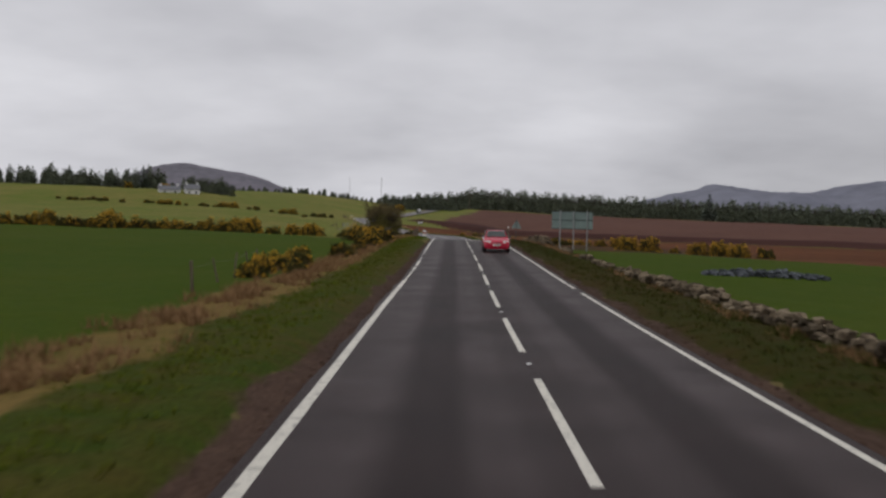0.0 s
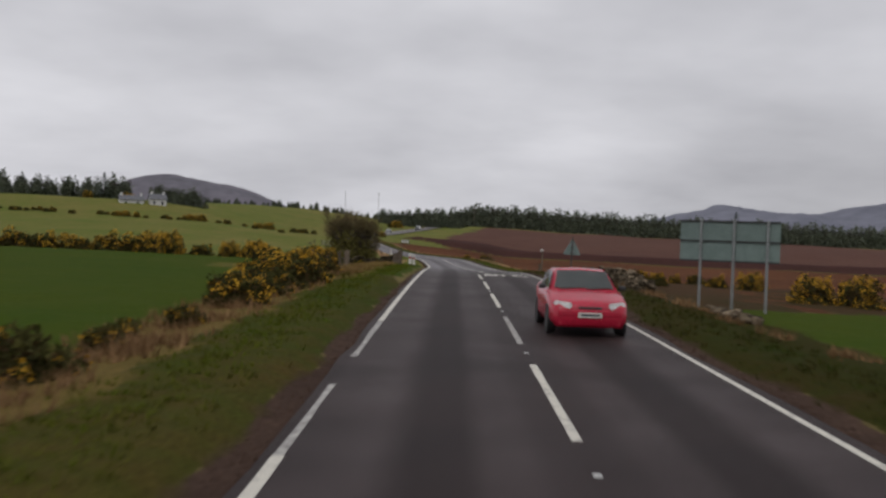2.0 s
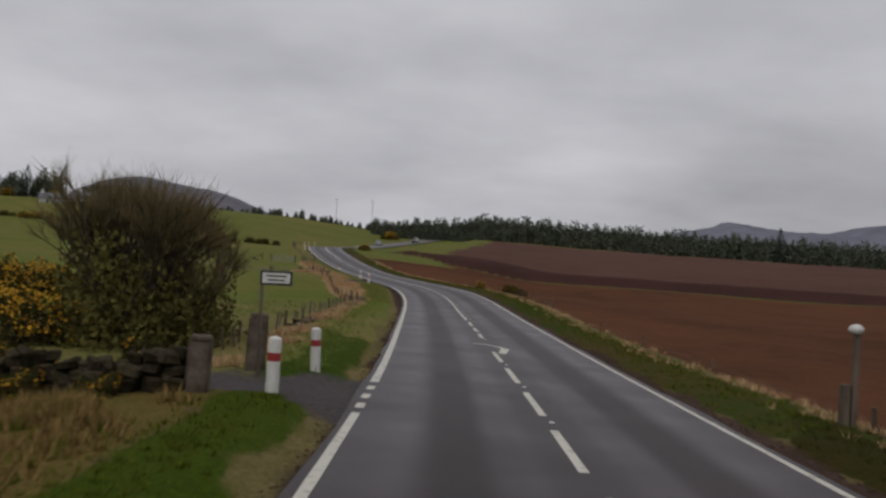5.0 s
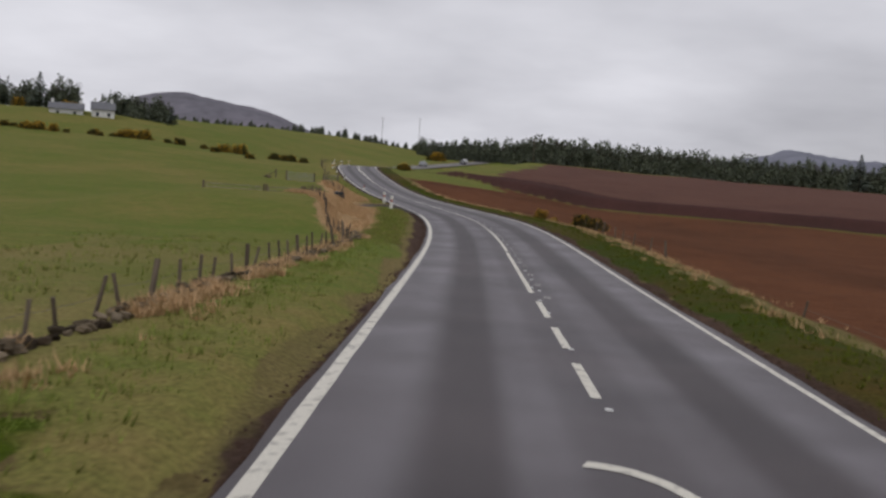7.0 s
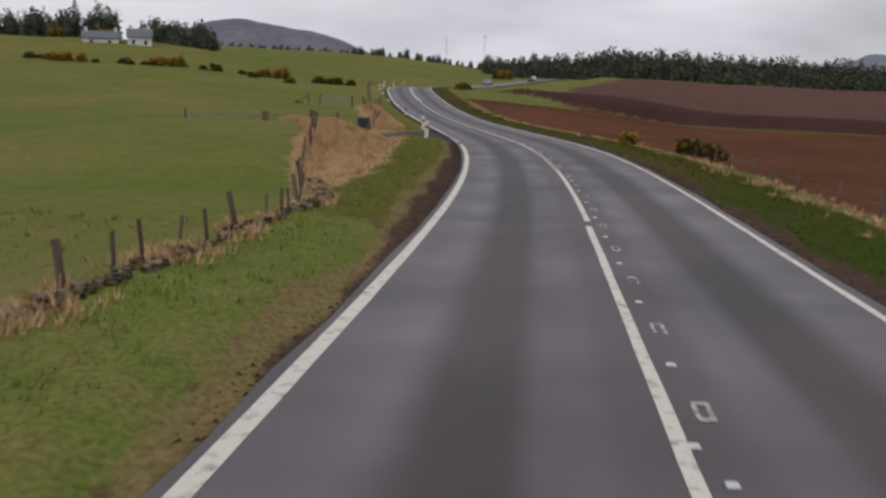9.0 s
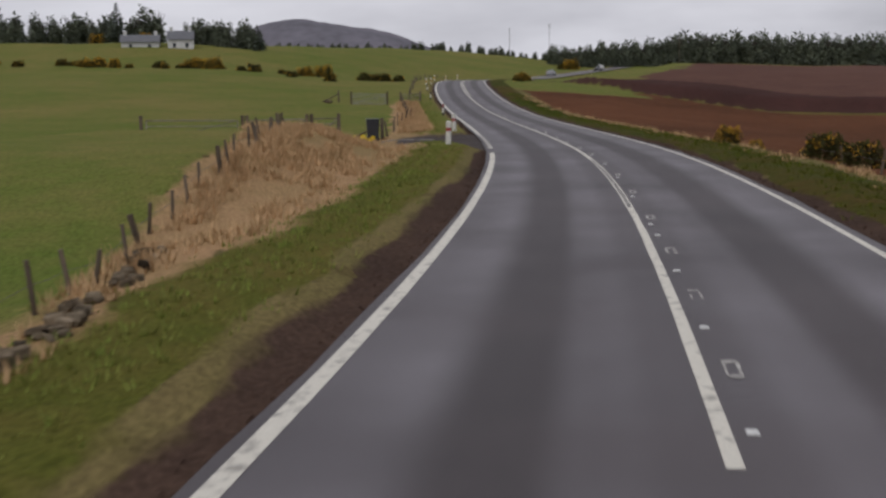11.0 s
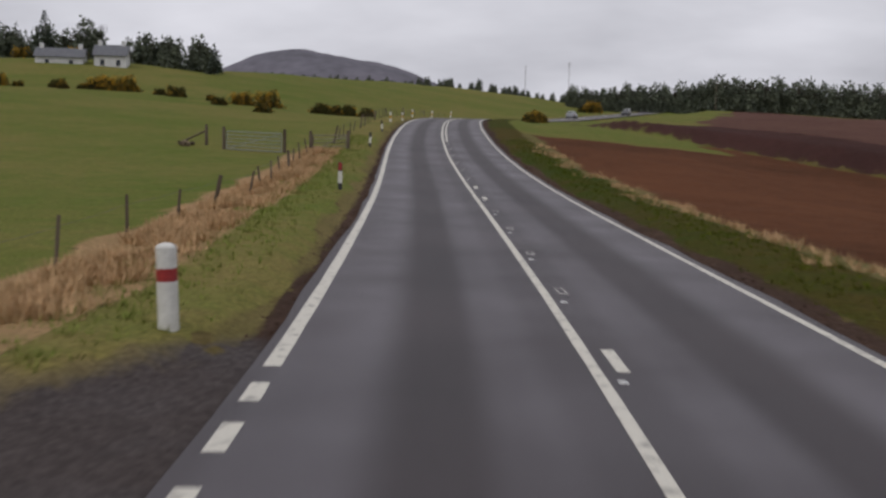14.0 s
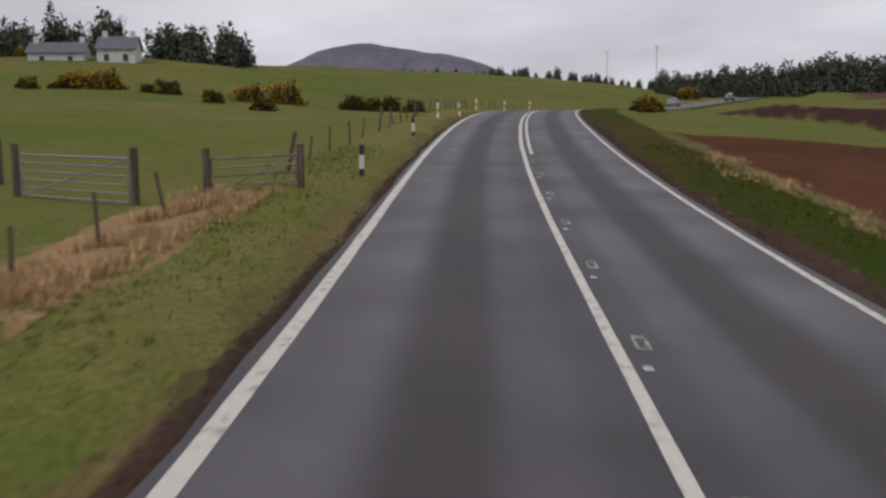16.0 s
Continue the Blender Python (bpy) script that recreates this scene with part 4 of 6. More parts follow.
def conifer(seed, h, w):
    """A plantation conifer: tapered trunk and whorls of drooping needle sprays with gaps."""
    rng = random.Random(seed)
    root = new("conifer")
    bm = bmesh.new()
    rod(bm, (0, 0, -0.3), (0, 0, h * 0.97), 0.16, 0.02, 7)
    part("trunk", bm, M_BARK, root)
    v, f = [], []
    z = h * 0.10
    while z < h:
        t = z / h
        r = w * (1 - t) ** 0.9 * rng.uniform(0.8, 1.15) + 0.06
        for _ in range(11):
            a = rng.uniform(0, 6.28)
            rr = r * rng.uniform(0.55, 1.1)
            for j in range(3):
                b = rr * (0.35 + 0.3 * j)
                c = Vector((math.cos(a) * b, math.sin(a) * b, z - b * 0.22 + rng.uniform(-0.1, 0.1)))
                d = Vector((math.cos(a) + rng.uniform(-0.5, 0.5), math.sin(a) + rng.uniform(-0.5, 0.5), rng.uniform(-0.3, 0.45)))
                e = Vector((-math.sin(a), math.cos(a), rng.uniform(-0.5, 0.5)))
                k = rng.uniform(0.5, 0.95) * h / 8 * (0.3 + 0.8 * (1 - t))
                i = len(v)
                v += [tuple(c - e * k * 0.55), tuple(c + e * k * 0.55), tuple(c + d * k)]
                f.append((i, i + 1, i + 2))
        z += h * rng.uniform(0.030, 0.045)
    tagged(mesh_of("crown", v, f, M_NEEDLE, root), kind="stuff")
    return root


def broadleaf(seed, h, wide=0.42, name="broadleaf_tree"):
    """A round-headed tree: forked limbs and an uneven crown of clumps."""
    rng = random.Random(seed)
    root = new(name)
    bm = bmesh.new()
    tips = limbs(bm, [((0, 0, -0.2), (0.05, 0, 1))], h * 0.32, 0.17, 0.6, 3, rng)
    part("trunk", bm, M_BARK, root)
    random.seed(seed)
    v, f = leaf_cloud(1100, lambda: lumpy(seed, h * wide, h * wide, h * 1.02, 0.7) + Vector((0, 0, 0.03 * h)), 0.62, 0.2)
    tagged(mesh_of("crown", v, f, M_BROAD, root), kind="stuff")
    return root


TREES = [tagged(conifer(11, 8.0, 2.9), "dark green plantation conifer in a dense row", "tree", "conifer plantation"),
         tagged(conifer(12, 7.2, 2.6), "dark green plantation conifer in a dense row", "tree", "conifer plantation"),
         tagged(conifer(13, 8.4, 2.1), "dark green plantation conifer in a dense row", "tree", "conifer plantation"),
         tagged(broadleaf(21, 7.0), "dull green round-headed tree at the field's edge", "tree", "field trees"),
         tagged(broadleaf(22, 6.2), "dull green round-headed tree at the field's edge", "tree", "field trees"),
         tagged(broadleaf(23, 7.2, 0.34, "pine"), "dark green young pine in a dense plantation", "tree", "conifer plantation"),
         tagged(broadleaf(24, 7.6, 0.30, "pine"), "dark green young pine in a dense plantation", "tree", "conifer plantation")]
tree_used = [False] * len(TREES)


def tree(kind, x, y, k=1.0, turn=0.0, dz=-0.1):
    m = Matrix.LocRotScale((x, y, ground_z(x, y) + dz), Euler((0, 0, turn)), (k, k, k))
    if not tree_used[kind]:
        tree_used[kind] = True
        TREES[kind].matrix_world = m
        return TREES[kind]
    ob = copy_thing(TREES[kind], Matrix.Identity(4))
    ob.matrix_basis = m
    return ob


random.seed(17)
# the plantation beyond the right-hand fields
for row in range(4):
    x = -40.0
    while x < 400:
        y = 528 + 0.10 * max(0.0, x) + row * 5 + random.uniform(-2, 2) + 8 * math.sin(x * 0.03)
        k = random.uniform(0.88, 1.12) * (1.0 + 0.10 * noise.noise((x * 0.06, row, 0.0))) * 1.38
        if x < 0:
            k *= 0.60 + 0.0100 * (x + 40)
        tree(random.choice((5, 6, 5, 6, 3, 4)), x, y, k, random.uniform(0, 6.28))
        x += random.uniform(2.6, 4.4) if x < 90 else random.uniform(3.4, 5.6)
# two taller lone conifers before it
for x, y, k in ((126, 512, 1.8), (228, 505, 1.35)):
    lone = tree(0 if x < 150 else 2, x, y, k, 1.0)
    lone["label"] = "tall lone spruce standing before the plantation"
# thin line of trees and bushes that carries on to the left of the road's end
for i in range(46):
    x = -44 - 2.6 * i + random.uniform(-1, 1)
    tree(random.choice((3, 4, 4)), x, 548 + random.uniform(-8, 8), random.uniform(0.3, 0.65), random.uniform(0, 6.28))
# the dense wood beside the farmhouse
for i in range(95):
    x = -110 - 1.8 * i + random.uniform(-1.0, 1.0)
    tree(random.choice((3, 4, 5, 3, 6)), x, 362 + random.uniform(-7, 9), random.uniform(0.75, 1.1), random.uniform(0, 6.28))
for i in range(9):
    tree(random.choice((3, 4, 3)), -84 - 1.9 * i + random.uniform(-0.8, 0.8), 354 + random.uniform(-2, 5), random.uniform(0.7, 0.95), random.uniform(0, 6.28))
tree(0, -113, 352, 1.05, 0.3)
tree(1, -81, 350, 0.62, 0.3)


# ---------------------------------------------------------------- far hills
def hill(name, cx, cy, rx, ry, h, seed, mat, lean=0.0, rough=0.18, power=1.25):
    nx, ny = 72, 20
    verts = []
    for j in range(ny + 1):
        for i in range(nx + 1):
            u, w = i / nx * 2 - 1, j / ny * 2 - 1
            r = math.sqrt((u - lean * (1 - abs(w))) ** 2 * (1 if u > lean else 1.35) + w * w)
            z = h * max(0.0, math.cos(min(r, 1) * math.pi / 2)) ** power
            z += h * rough * noise.fractal((u * 3 + seed, w * 2, seed), 0.8, 2.1, 4) * smooth(1.0, 0.4, r)
            verts.append((cx + u * rx, cy + w * ry, z - 3.0))
    faces = [(j * (nx + 1) + i, j * (nx + 1) + i + 1, (j + 1) * (nx + 1) + i + 1, (j + 1) * (nx + 1) + i) for j in range(ny) for i in range(nx)]
    ob = mesh_of(name, verts, faces, mat)
    ob.data.polygons.foreach_set("use_smooth", [True] * len(faces))
    return ob


tagged(hill("backdrop_hill", -128, 640, 128, 90, 36, 1.0, M_HILL, -0.38, 0.07, 1.7), "hazy grey heather hill under low cloud", "hill", kind="structure")
tagged(hill("backdrop_range", 800, 2900, 470, 400, 116, 5.0, M_RANGE, 0.0, 0.12, 0.7), "long haze-blue range of distant hills", "hills", kind="structure")
tagged(hill("backdrop_range_far", 1500, 3300, 860, 500, 172, 9.0, M_RANGE, 0.05, 0.12, 0.9), "higher haze-blue hills in cloud", "hills", kind="structure")


# ---------------------------------------------------------------- buildings
def farmhouse():
    root = new("farmhouse")
    for name, x, y, sx, sy, hw, hr, mirror in (("main", 0, 0, 4.6, 5.0, 2.3, 1.5, 1), ("wing", -7.4, 0.4, 6.8, 4.4, 1.9, 1.2, 1)):
        bm = bmesh.new()
        box(bm, x, y, hw / 2 - 0.5, sx, sy, hw + 1.0)
        wall = part("wall", bm, M_WALL, root)
        bm = bmesh.new()
        for gx in (x - sx / 2 + 0.15, x + sx / 2 - 0.15):
            vs = [bm.verts.new((gx + e, y + yy, zz)) for e in (-0.15, 0.15) for yy, zz in ((-sy / 2, hw), (sy / 2, hw), (0, hw + hr))]
            bm.faces.new(vs[:3][::-1])
            bm.faces.new(vs[3:])
            for a, b in ((0, 1), (1, 2), (2, 0)):
                bm.faces.new((vs[a], vs[b], vs[b + 3], vs[a + 3]))
        part("gable", bm, M_WALL, root)
        bm = bmesh.new()
        for sgn in (-1, 1):
            t = 0.14
            ridge, eave = Vector((0, y, hw + hr + t)), Vector((0, y + sgn * (sy / 2 + 0.3), hw - 0.2 + t))
            top = [Vector((xx, p.y, p.z)) for p in (ridge, eave) for xx in (x - sx / 2 - 0.25, x + sx / 2 + 0.25)]
            low = [p - Vector((0, 0, t)) for p in top]
            vs = [bm.verts.new(p) for p in top + low]
            for q in ((0, 1, 3, 2), (4, 6, 7, 5), (0, 2, 6, 4), (1, 5, 7, 3), (2, 3, 7, 6), (0, 4, 5, 1)):
                bm.faces.new([vs[i] for i in q])
        bmesh.ops.recalc_face_normals(bm, faces=bm.faces)
        roof = part("roof", bm, M_SLATE, root)
        for cxx in (x - sx / 2 + 0.6, x + sx / 2 - 0.6):
            bm = bmesh.new()
            box(bm, cxx, y, hw + hr + 0.3, 0.6, 0.55, 1.0, 0, 0.05)
            part("chimney", bm, M_WALL, roof)
        for k in range(2):
            wx = x - sx / 2 + sx * (k + 0.5) / 2
            bm = bmesh.new()
            box(bm, wx, y - sy / 2 - 0.01, hw * 0.5, 0.8, 0.08, 1.05)
            win = part("window", bm, M_WHITE, wall)
            bm = bmesh.new()
            box(bm, wx, y - sy / 2 - 0.05, hw * 0.5, 0.64, 0.04, 0.88)
            part("pane", bm, M_GLASS, win)
    return tagged(root, "low whitewashed farmhouse with a slate roof among trees", "house")


house = farmhouse()
house.matrix_world = Matrix.LocRotScale((-92, 338, ground_z(-92, 338) - 0.9), Euler((0, 0, radians(24))), (1.0, 1.0, 1.0))


# ---------------------------------------------------------------- marker posts, signs
def marker_post(name, bands, height, radius, domed, square):
    """A verge post. bands: (material, from, to) as shares of its height."""
    root = new(name)
    for mat, a, b in bands:
        bm = bmesh.new()
        if square:
            box(bm, 0, 0, (a + b) / 2 * height, radius * 2, radius * 1.1, (b - a) * height, 0, 0.008)
        else:
            rod(bm, (0, 0, a * height), (0, 0, b * height), radius, radius, 14)
        nm = {M_RED.name: "red_band", M_BLACK.name: "black_band"}.get(mat.name, "shaft")
        part(nm, bm, mat, root)
    if domed:
        bm = bmesh.new()
        bmesh.ops.create_uvsphere(bm, u_segments=14, v_segments=8, radius=radius, matrix=Matrix.LocRotScale((0, 0, height), None, (1, 1, 0.55)))
        part("cap", bm, M_WHITE, root, smooth_faces=True)
    return root


ROUND = ((M_WHITE, -0.25, 0.60), (M_RED, 0.60, 0.76), (M_WHITE, 0.76, 1.0))
p_round = tagged(marker_post("marker_post", ROUND, 0.82, 0.104, True, False), "round white verge post with a red band", "marker post", "verge posts")


def post_at(ob, s, d, lean=0.0, first=False, k=1.0):
    x, y, z, a = on_road(s)
    m = Matrix.Translation(place(s, d, -0.01)) @ pose(0, 0, 0, 0, lean, math.degrees(a)) @ Matrix.Scale(k, 4)
    if first:
        ob.matrix_world = m
        return ob
    c = copy_thing(ob, Matrix.Identity(4))
    c.matrix_basis = m
    return c


post_at(p_round, 118.3, -4.5, 1.0, True, k=1.06)
post_at(p_round, 122.5, -4.3, -1.0)
post_at(p_round, 197.8, -4.67, 1.5, k=1.04)
post_at(p_round, 208.7, -4.25, -1.5, k=1.02)
FLAT = ((M_BLACK, -0.2, 0.24), (M_WHITE, 0.24, 0.68), (M_BLACK, 0.68, 1.0))
p_flat = tagged(marker_post("verge_marker", FLAT, 0.98, 0.075, False, True), "flat black and white verge marker with a red reflector", "marker post", "verge posts")
bm = bmesh.new()
box(bm, 0, -0.048, 0.84, 0.115, 0.012, 0.26, 0, 0.006)
refl = part("reflector", bm, M_RED, p_flat, "red rectangular reflector")
post_at(p_flat, 228.2, -4.05, 0.0, True, k=0.82)
bw = tagged(marker_post("verge_marker", FLAT, 0.98, 0.075, False, True), "flat black and white verge marker", "marker post", "verge posts")
post_at(bw, 250.9, -4.0, 1.0, True, k=0.75)
for s, d in ((265, -4.0),):
    post_at(bw, s, d, random.uniform(-3, 3), k=0.75)
CHEV = ((M_WHITE, -0.2, 0.35), (M_FLOWER, 0.35, 0.62), (M_WHITE, 0.62, 1.0))
chev = tagged(marker_post("bend_post", CHEV, 1.05, 0.09, False, True), "pale verge post with a yellow band", "marker post", "verge posts")
post_at(chev, 278, -4.2, 0, True, k=0.75)
for s, d in ((285.5, -3.75), (297, -4.0), (309.6, -3.75), (323, -4.2)):
    post_at(chev, s, d, random.uniform(-4, 4), k=0.72)


def direction_sign():
    """The back of a large direction sign: panels, rails and three round posts."""
    root = new("direction_sign")
    wide, tall = 3.25, 1.36
    for row in range(2):
        bm = bmesh.new()
        box(bm, 0, 0, 1.45 + tall * (row * 0.5 + 0.25), wide, 0.02, tall * 0.5 - 0.012, 0, 0.004)
        part("panel", bm, M_SIGNBACK, root)
    for z in (1.47, 1.45 + tall * 0.5, 1.43 + tall):
        bm = bmesh.new()
        box(bm, 0, -0.03, z, wide, 0.04, 0.055)
        part("rail", bm, M_BLACK, root, "dark aluminium rail")
    for x in (-0.92, 0.16, 1.24):
        bm = bmesh.new()
        rod(bm, (x, -0.095, -0.6), (x, -0.095, 1.45 + tall + 0.05), 0.045, 0.045, 12)
        post = part("post", bm, M_STEEL, root, "grey steel post")
        for z in (1.55, 2.1, 2.72):
            bm = bmesh.new()
            box(bm, x, -0.07, z, 0.13, 0.05, 0.04)
            part("clamp", bm, M_STEEL, post)
    return tagged(root, "grey-green back of a large direction sign on three posts", "road sign")


sg = direction_sign()
x, y, z, a = on_road(76.2)
sg.matrix_world = Matrix.Translation((place(76.2, 7.8, 0).x, place(76.2, 7.8, 0).y, z - 0.02)) @ pose(0, 0, 0, 0, 0, math.degrees(a) - 25)


def triangle_sign():
    root = new("warning_sign")
    bm = bmesh.new()
    w, h, r, n = 0.95, 0.84, 0.06, 5
    ring = []
    for cx, cz, a0 in ((-w / 2 + 0.10, r, 210), (w / 2 - 0.10, r, -30 + 0), (0, h - 0.10, 90)):
        for i in range(n):
            t = radians(a0 - 60 + 120 * i / (n - 1))
            ring.append((cx + math.cos(t) * r, cz + math.sin(t) * r))
    fr = [bm.verts.new((px, -0.012, pz)) for px, pz in ring]
    bk = [bm.verts.new((px, 0.012, pz)) for px, pz in ring]
    bm.faces.new(fr)
    bm.faces.new(bk[::-1])
    for i in range(len(fr)):
        j = (i + 1) % len(fr)
        bm.faces.new((fr[i], bk[i], bk[j], fr[j]))
    bmesh.ops.recalc_face_normals(bm, faces=bm.faces)
    for v in bm.verts:
        v.co.z += 1.32
    plate = part("plate", bm, M_SIGNBACK, root)
    bm = bmesh.new()
    rod(bm, (0, -0.05, -0.5), (0, -0.05, 2.25), 0.034, 0.034, 10)
    part("post", bm, M_POST, root, "dull grey post")
    for z in (1.48, 1.85):
        bm = bmesh.new()
        box(bm, 0, -0.035, z, 0.30, 0.03, 0.04)
        part("bracket", bm, M_STEEL, plate)
    return tagged(root, "grey back of a triangular warning sign on a post", "road sign")


ts = triangle_sign()
x, y, z, a = on_road(94.0)
ts.matrix_world = Matrix.Translation(place(94.8, 4.72, -0.16)) @ pose(0, 0, 0, 0, 2, math.degrees(a) - 4)


def name_board():
    root = new("name_board")
    bm = bmesh.new()
    box(bm, 0, 0, 1.66, 0.62, 0.02, 0.28, 0, 0.006)
    board = part("board", bm, M_BLACK, root, "black-edged board")
    bm = bmesh.new()
    box(bm, 0, -0.014, 1.66, 0.53, 0.012, 0.195)
    part("face", bm, M_WHITE, board, "white face")
    for zz, w in ((1.70, 0.40), (1.62, 0.32)):
        bm = bmesh.new()
        box(bm, 0, -0.022, zz, w, 0.006, 0.03)
        part("lettering_bar", bm, M_BIN, board)
    for xx in (-0.27,):
        bm = bmesh.new()
        box(bm, xx, 0.035, 0.45, 0.06, 0.05, 2.6, 0, 0.008)
        part("post", bm, M_WOOD, root)
    return tagged(root, "small white name board with a black border on a post", "sign")


nb = name_board()
x, y, z, a = on_road(121.0)
nb.matrix_world = Matrix.Translation((place(121.3, -5.0, 0).x, place(121.3, -5.0, 0).y, z + 0.38)) @ pose(0, 0, 0, 0, 0, math.degrees(a) + 4)


def capped_post():
    root = new("capped_post")
    bm = bmesh.new()
    box(bm, 0, 0, 0.75, 0.10, 0.10, 2.0, 0, 0.012)
    part("post", bm, M_WOOD, root)
    bm = bmesh.new()
    bmesh.ops.create_uvsphere(bm, u_segments=16, v_segments=10, radius=0.13, matrix=Matrix.LocRotScale((-0.03, -0.02, 1.78), None, (1, 1, 0.75)))
    part("cap", bm, M_WHITE, root, "round white cap", True)
    bm = bmesh.new()
    box(bm, -0.16, 0.02, 0.35, 0.16, 0.14, 0.9, 0.1, 0.02)
    part("stub_post", bm, M_WOOD, root)
    return tagged(root, "dark timber post with a round white cap beside the field", "post")


cp = capped_post()
cp.matrix_world = Matrix.Translation(place(119.6, 5.6, -0.02))


# ---------------------------------------------------------------- fences and gates
def stake(name, h, r, rng, parent, m, mat=None):
    bm = bmesh.new()
    top = (rng.uniform(-0.06, 0.06), rng.uniform(-0.06, 0.06), h)
    rod(bm, (0, 0, -0.3), top, r, r * 0.85, 7)
    ob = part(name, bm, mat or M_WOOD, parent)
    ob.matrix_world = m
    return ob, m @ Vector(top)


def wire_fence(seed, pts, label, h=0.85, gap=2.2, wires=(0.28, 0.55, 0.8), sag=0.02):
    """Stakes along a line of (s, d) points, with thin wires between them."""
    rng = random.Random(seed)
    root = new("wire_fence")
    root.matrix_world = Matrix.Translation(place(*pts[0]))
    bpy.context.view_layer.update()
    line = []
    for (s0, d0), (s1, d1) in zip(pts, pts[1:]):
        n = max(1, int(abs(s1 - s0) / gap))
        line += [(s0 + (s1 - s0) * i / n, d0 + (d1 - d0) * i / n) for i in range(n)]
    line.append(pts[-1])
    feet = []
    for i, (s, d) in enumerate(line):
        s += rng.uniform(-0.25, 0.25)
        big = i % 5 == 0
        p = place(s, d + rng.uniform(-0.08, 0.08), 0)
        m = Matrix.Translation(p) @ pose(0, 0, 0, rng.uniform(-9, 9), rng.uniform(-12, 12), rng.uniform(0, 90))
        hh = h * rng.uniform(0.85, 1.12) * (1.12 if big else 1.0)
        bm = bmesh.new()
        rod(bm, (0, 0, -0.3), (0, 0, hh), 0.055 if big else 0.035, 0.05 if big else 0.03, 7)
        ob = part("post", bm, M_WOOD, root)
        ob.matrix_world = m
        feet.append(m)
    for wz in wires:
        bm = bmesh.new()
        line = []
        for m0, m1 in zip(feet, feet[1:]):
            a, b = m0 @ Vector((0, 0, wz * h / 0.85)), m1 @ Vector((0, 0, wz * h / 0.85))
            line += [a, (a + b) / 2 - Vector((0, 0, sag))]
        line.append(feet[-1] @ Vector((0, 0, wz * h / 0.85)))
        rings = [[bm.verts.new(p + Vector(o) * 0.004) for o in ((0, 0, 1), (0.87, 0, -0.5), (-0.87, 0, -0.5))] for p in line]
        for r0, r1 in zip(rings, rings[1:]):
            for i in range(3):
                bm.faces.new((r0[i], r0[(i + 1) % 3], r1[(i + 1) % 3], r1[i]))
        ob = part("wire", bm, M_WIRE, root)
        ob.matrix_world = Matrix.Identity(4)
    return tagged(root, label, "fence", "field fences")


wire_fence(1, [(31, -9.4), (38, -9.6), (46, -10.2)], "leaning weathered stakes with wire along a pasture", 0.9, 3.2, (0.7,))
wire_fence(2, [(90, -7.9), (94.5, -7.3), (100, -7.4), (109, -8.6), (116, -9.0)], "old wire fence of grey stakes in rough grass", 1.08, 1.9, (0.55, 0.8))
wire_fence(3, [(124.5, -7.2), (140, -6.75), (164, -6.0), (173.8, -7.9), (191, -10.0), (197, -11.0)], "short leaning stakes with slack wire above rubble", 0.54, 1.15, (0.5,))
wire_fence(4, [(208.2, -7.5), (217, -7.1), (226, -6.4), (247, -6.7)], "low stake and wire fence beside straw grass", 0.72, 2.4, (0.7,))
wire_fence(5, [(252, -6.0), (270, -5.6), (296, -6.0), (330, -7.0)], "low stake and wire fence beside the bend", 0.8, 2.6)
wire_fence(6, [(166, 6.4), (172, 6.3), (181, 6.6), (190, 6.9)], "few short dark stakes at the plough's edge", 0.6, 2.6, (0.5,))
wire_fence(7, [(120.5, 6.4), (132, 6.6), (150, 6.5)], "sparse low stakes between verge and plough", 0.45, 7.0, (0.4,))


def rail_gate(name, a, b, h, bars, label, mat):
    """A gate or rail fence between two ground points."""
    root = new(name)
    a, b = Vector(a), Vector(b)
    root.matrix_world = Matrix.Translation(a)
    bpy.context.view_layer.update()
    u = (b - a)
    up = Vector((0, 0, 1))
    for p in (a, b):
        bm = bmesh.new()
        rod(bm, p - up * 0.4, p + up * (h + 0.22), 0.085, 0.08, 9)
        part("gate_post", bm, M_WOOD, root, "dark timber post").matrix_world = Matrix.Identity(4)
    a2, b2 = a + u * 0.05, b - u * 0.05
    for i in range(bars):
        z = 0.14 + (h - 0.14) * i / (bars - 1)
        bm = bmesh.new()
        rod(bm, a2 + up * z, b2 + up * z, 0.026 if i in (0, bars - 1) else 0.02, None, 6)
        part("bar", bm, mat, root).matrix_world = Matrix.Identity(4)
    for p in (a2, b2):
        bm = bmesh.new()
        rod(bm, p + up * 0.1, p + up * h, 0.026, None, 6)
        part("stile", bm, mat, root).matrix_world = Matrix.Identity(4)
    bm = bmesh.new()
    rod(bm, a2 + up * 0.14, b2 + up * h, 0.018, None, 6)
    part("brace", bm, mat, root).matrix_world = Matrix.Identity(4)
    return tagged(root, label, "gate", "field gates")


rail_gate("field_gate", place(247.7, -6.75, -0.16), place(248.5, -4.98, -0.16), 0.86, 5, "weathered five-bar wooden gate between dark posts", M_RAIL)
rail_gate("field_gate", place(248.6, -11.1, -0.1), place(246.8, -7.9, -0.1), 1.0, 6, "galvanised field gate, closed, between timber posts", M_STEEL)
rail_gate("track_gate", place(203.4, -13.6), place(203.9, -11.0), 1.12, 5, "old weathered rail gate beside the track", M_RAIL)
rail_gate("track_gate", place(203.95, -10.8), place(204.2, -9.6), 1.12, 5, "narrow weathered rail gate beside the track", M_RAIL)
rail_gate("track_gate", place(203.0, -18.2), place(203.4, -13.8), 1.12, 5, "old weathered rail gate beside the track", M_RAIL)


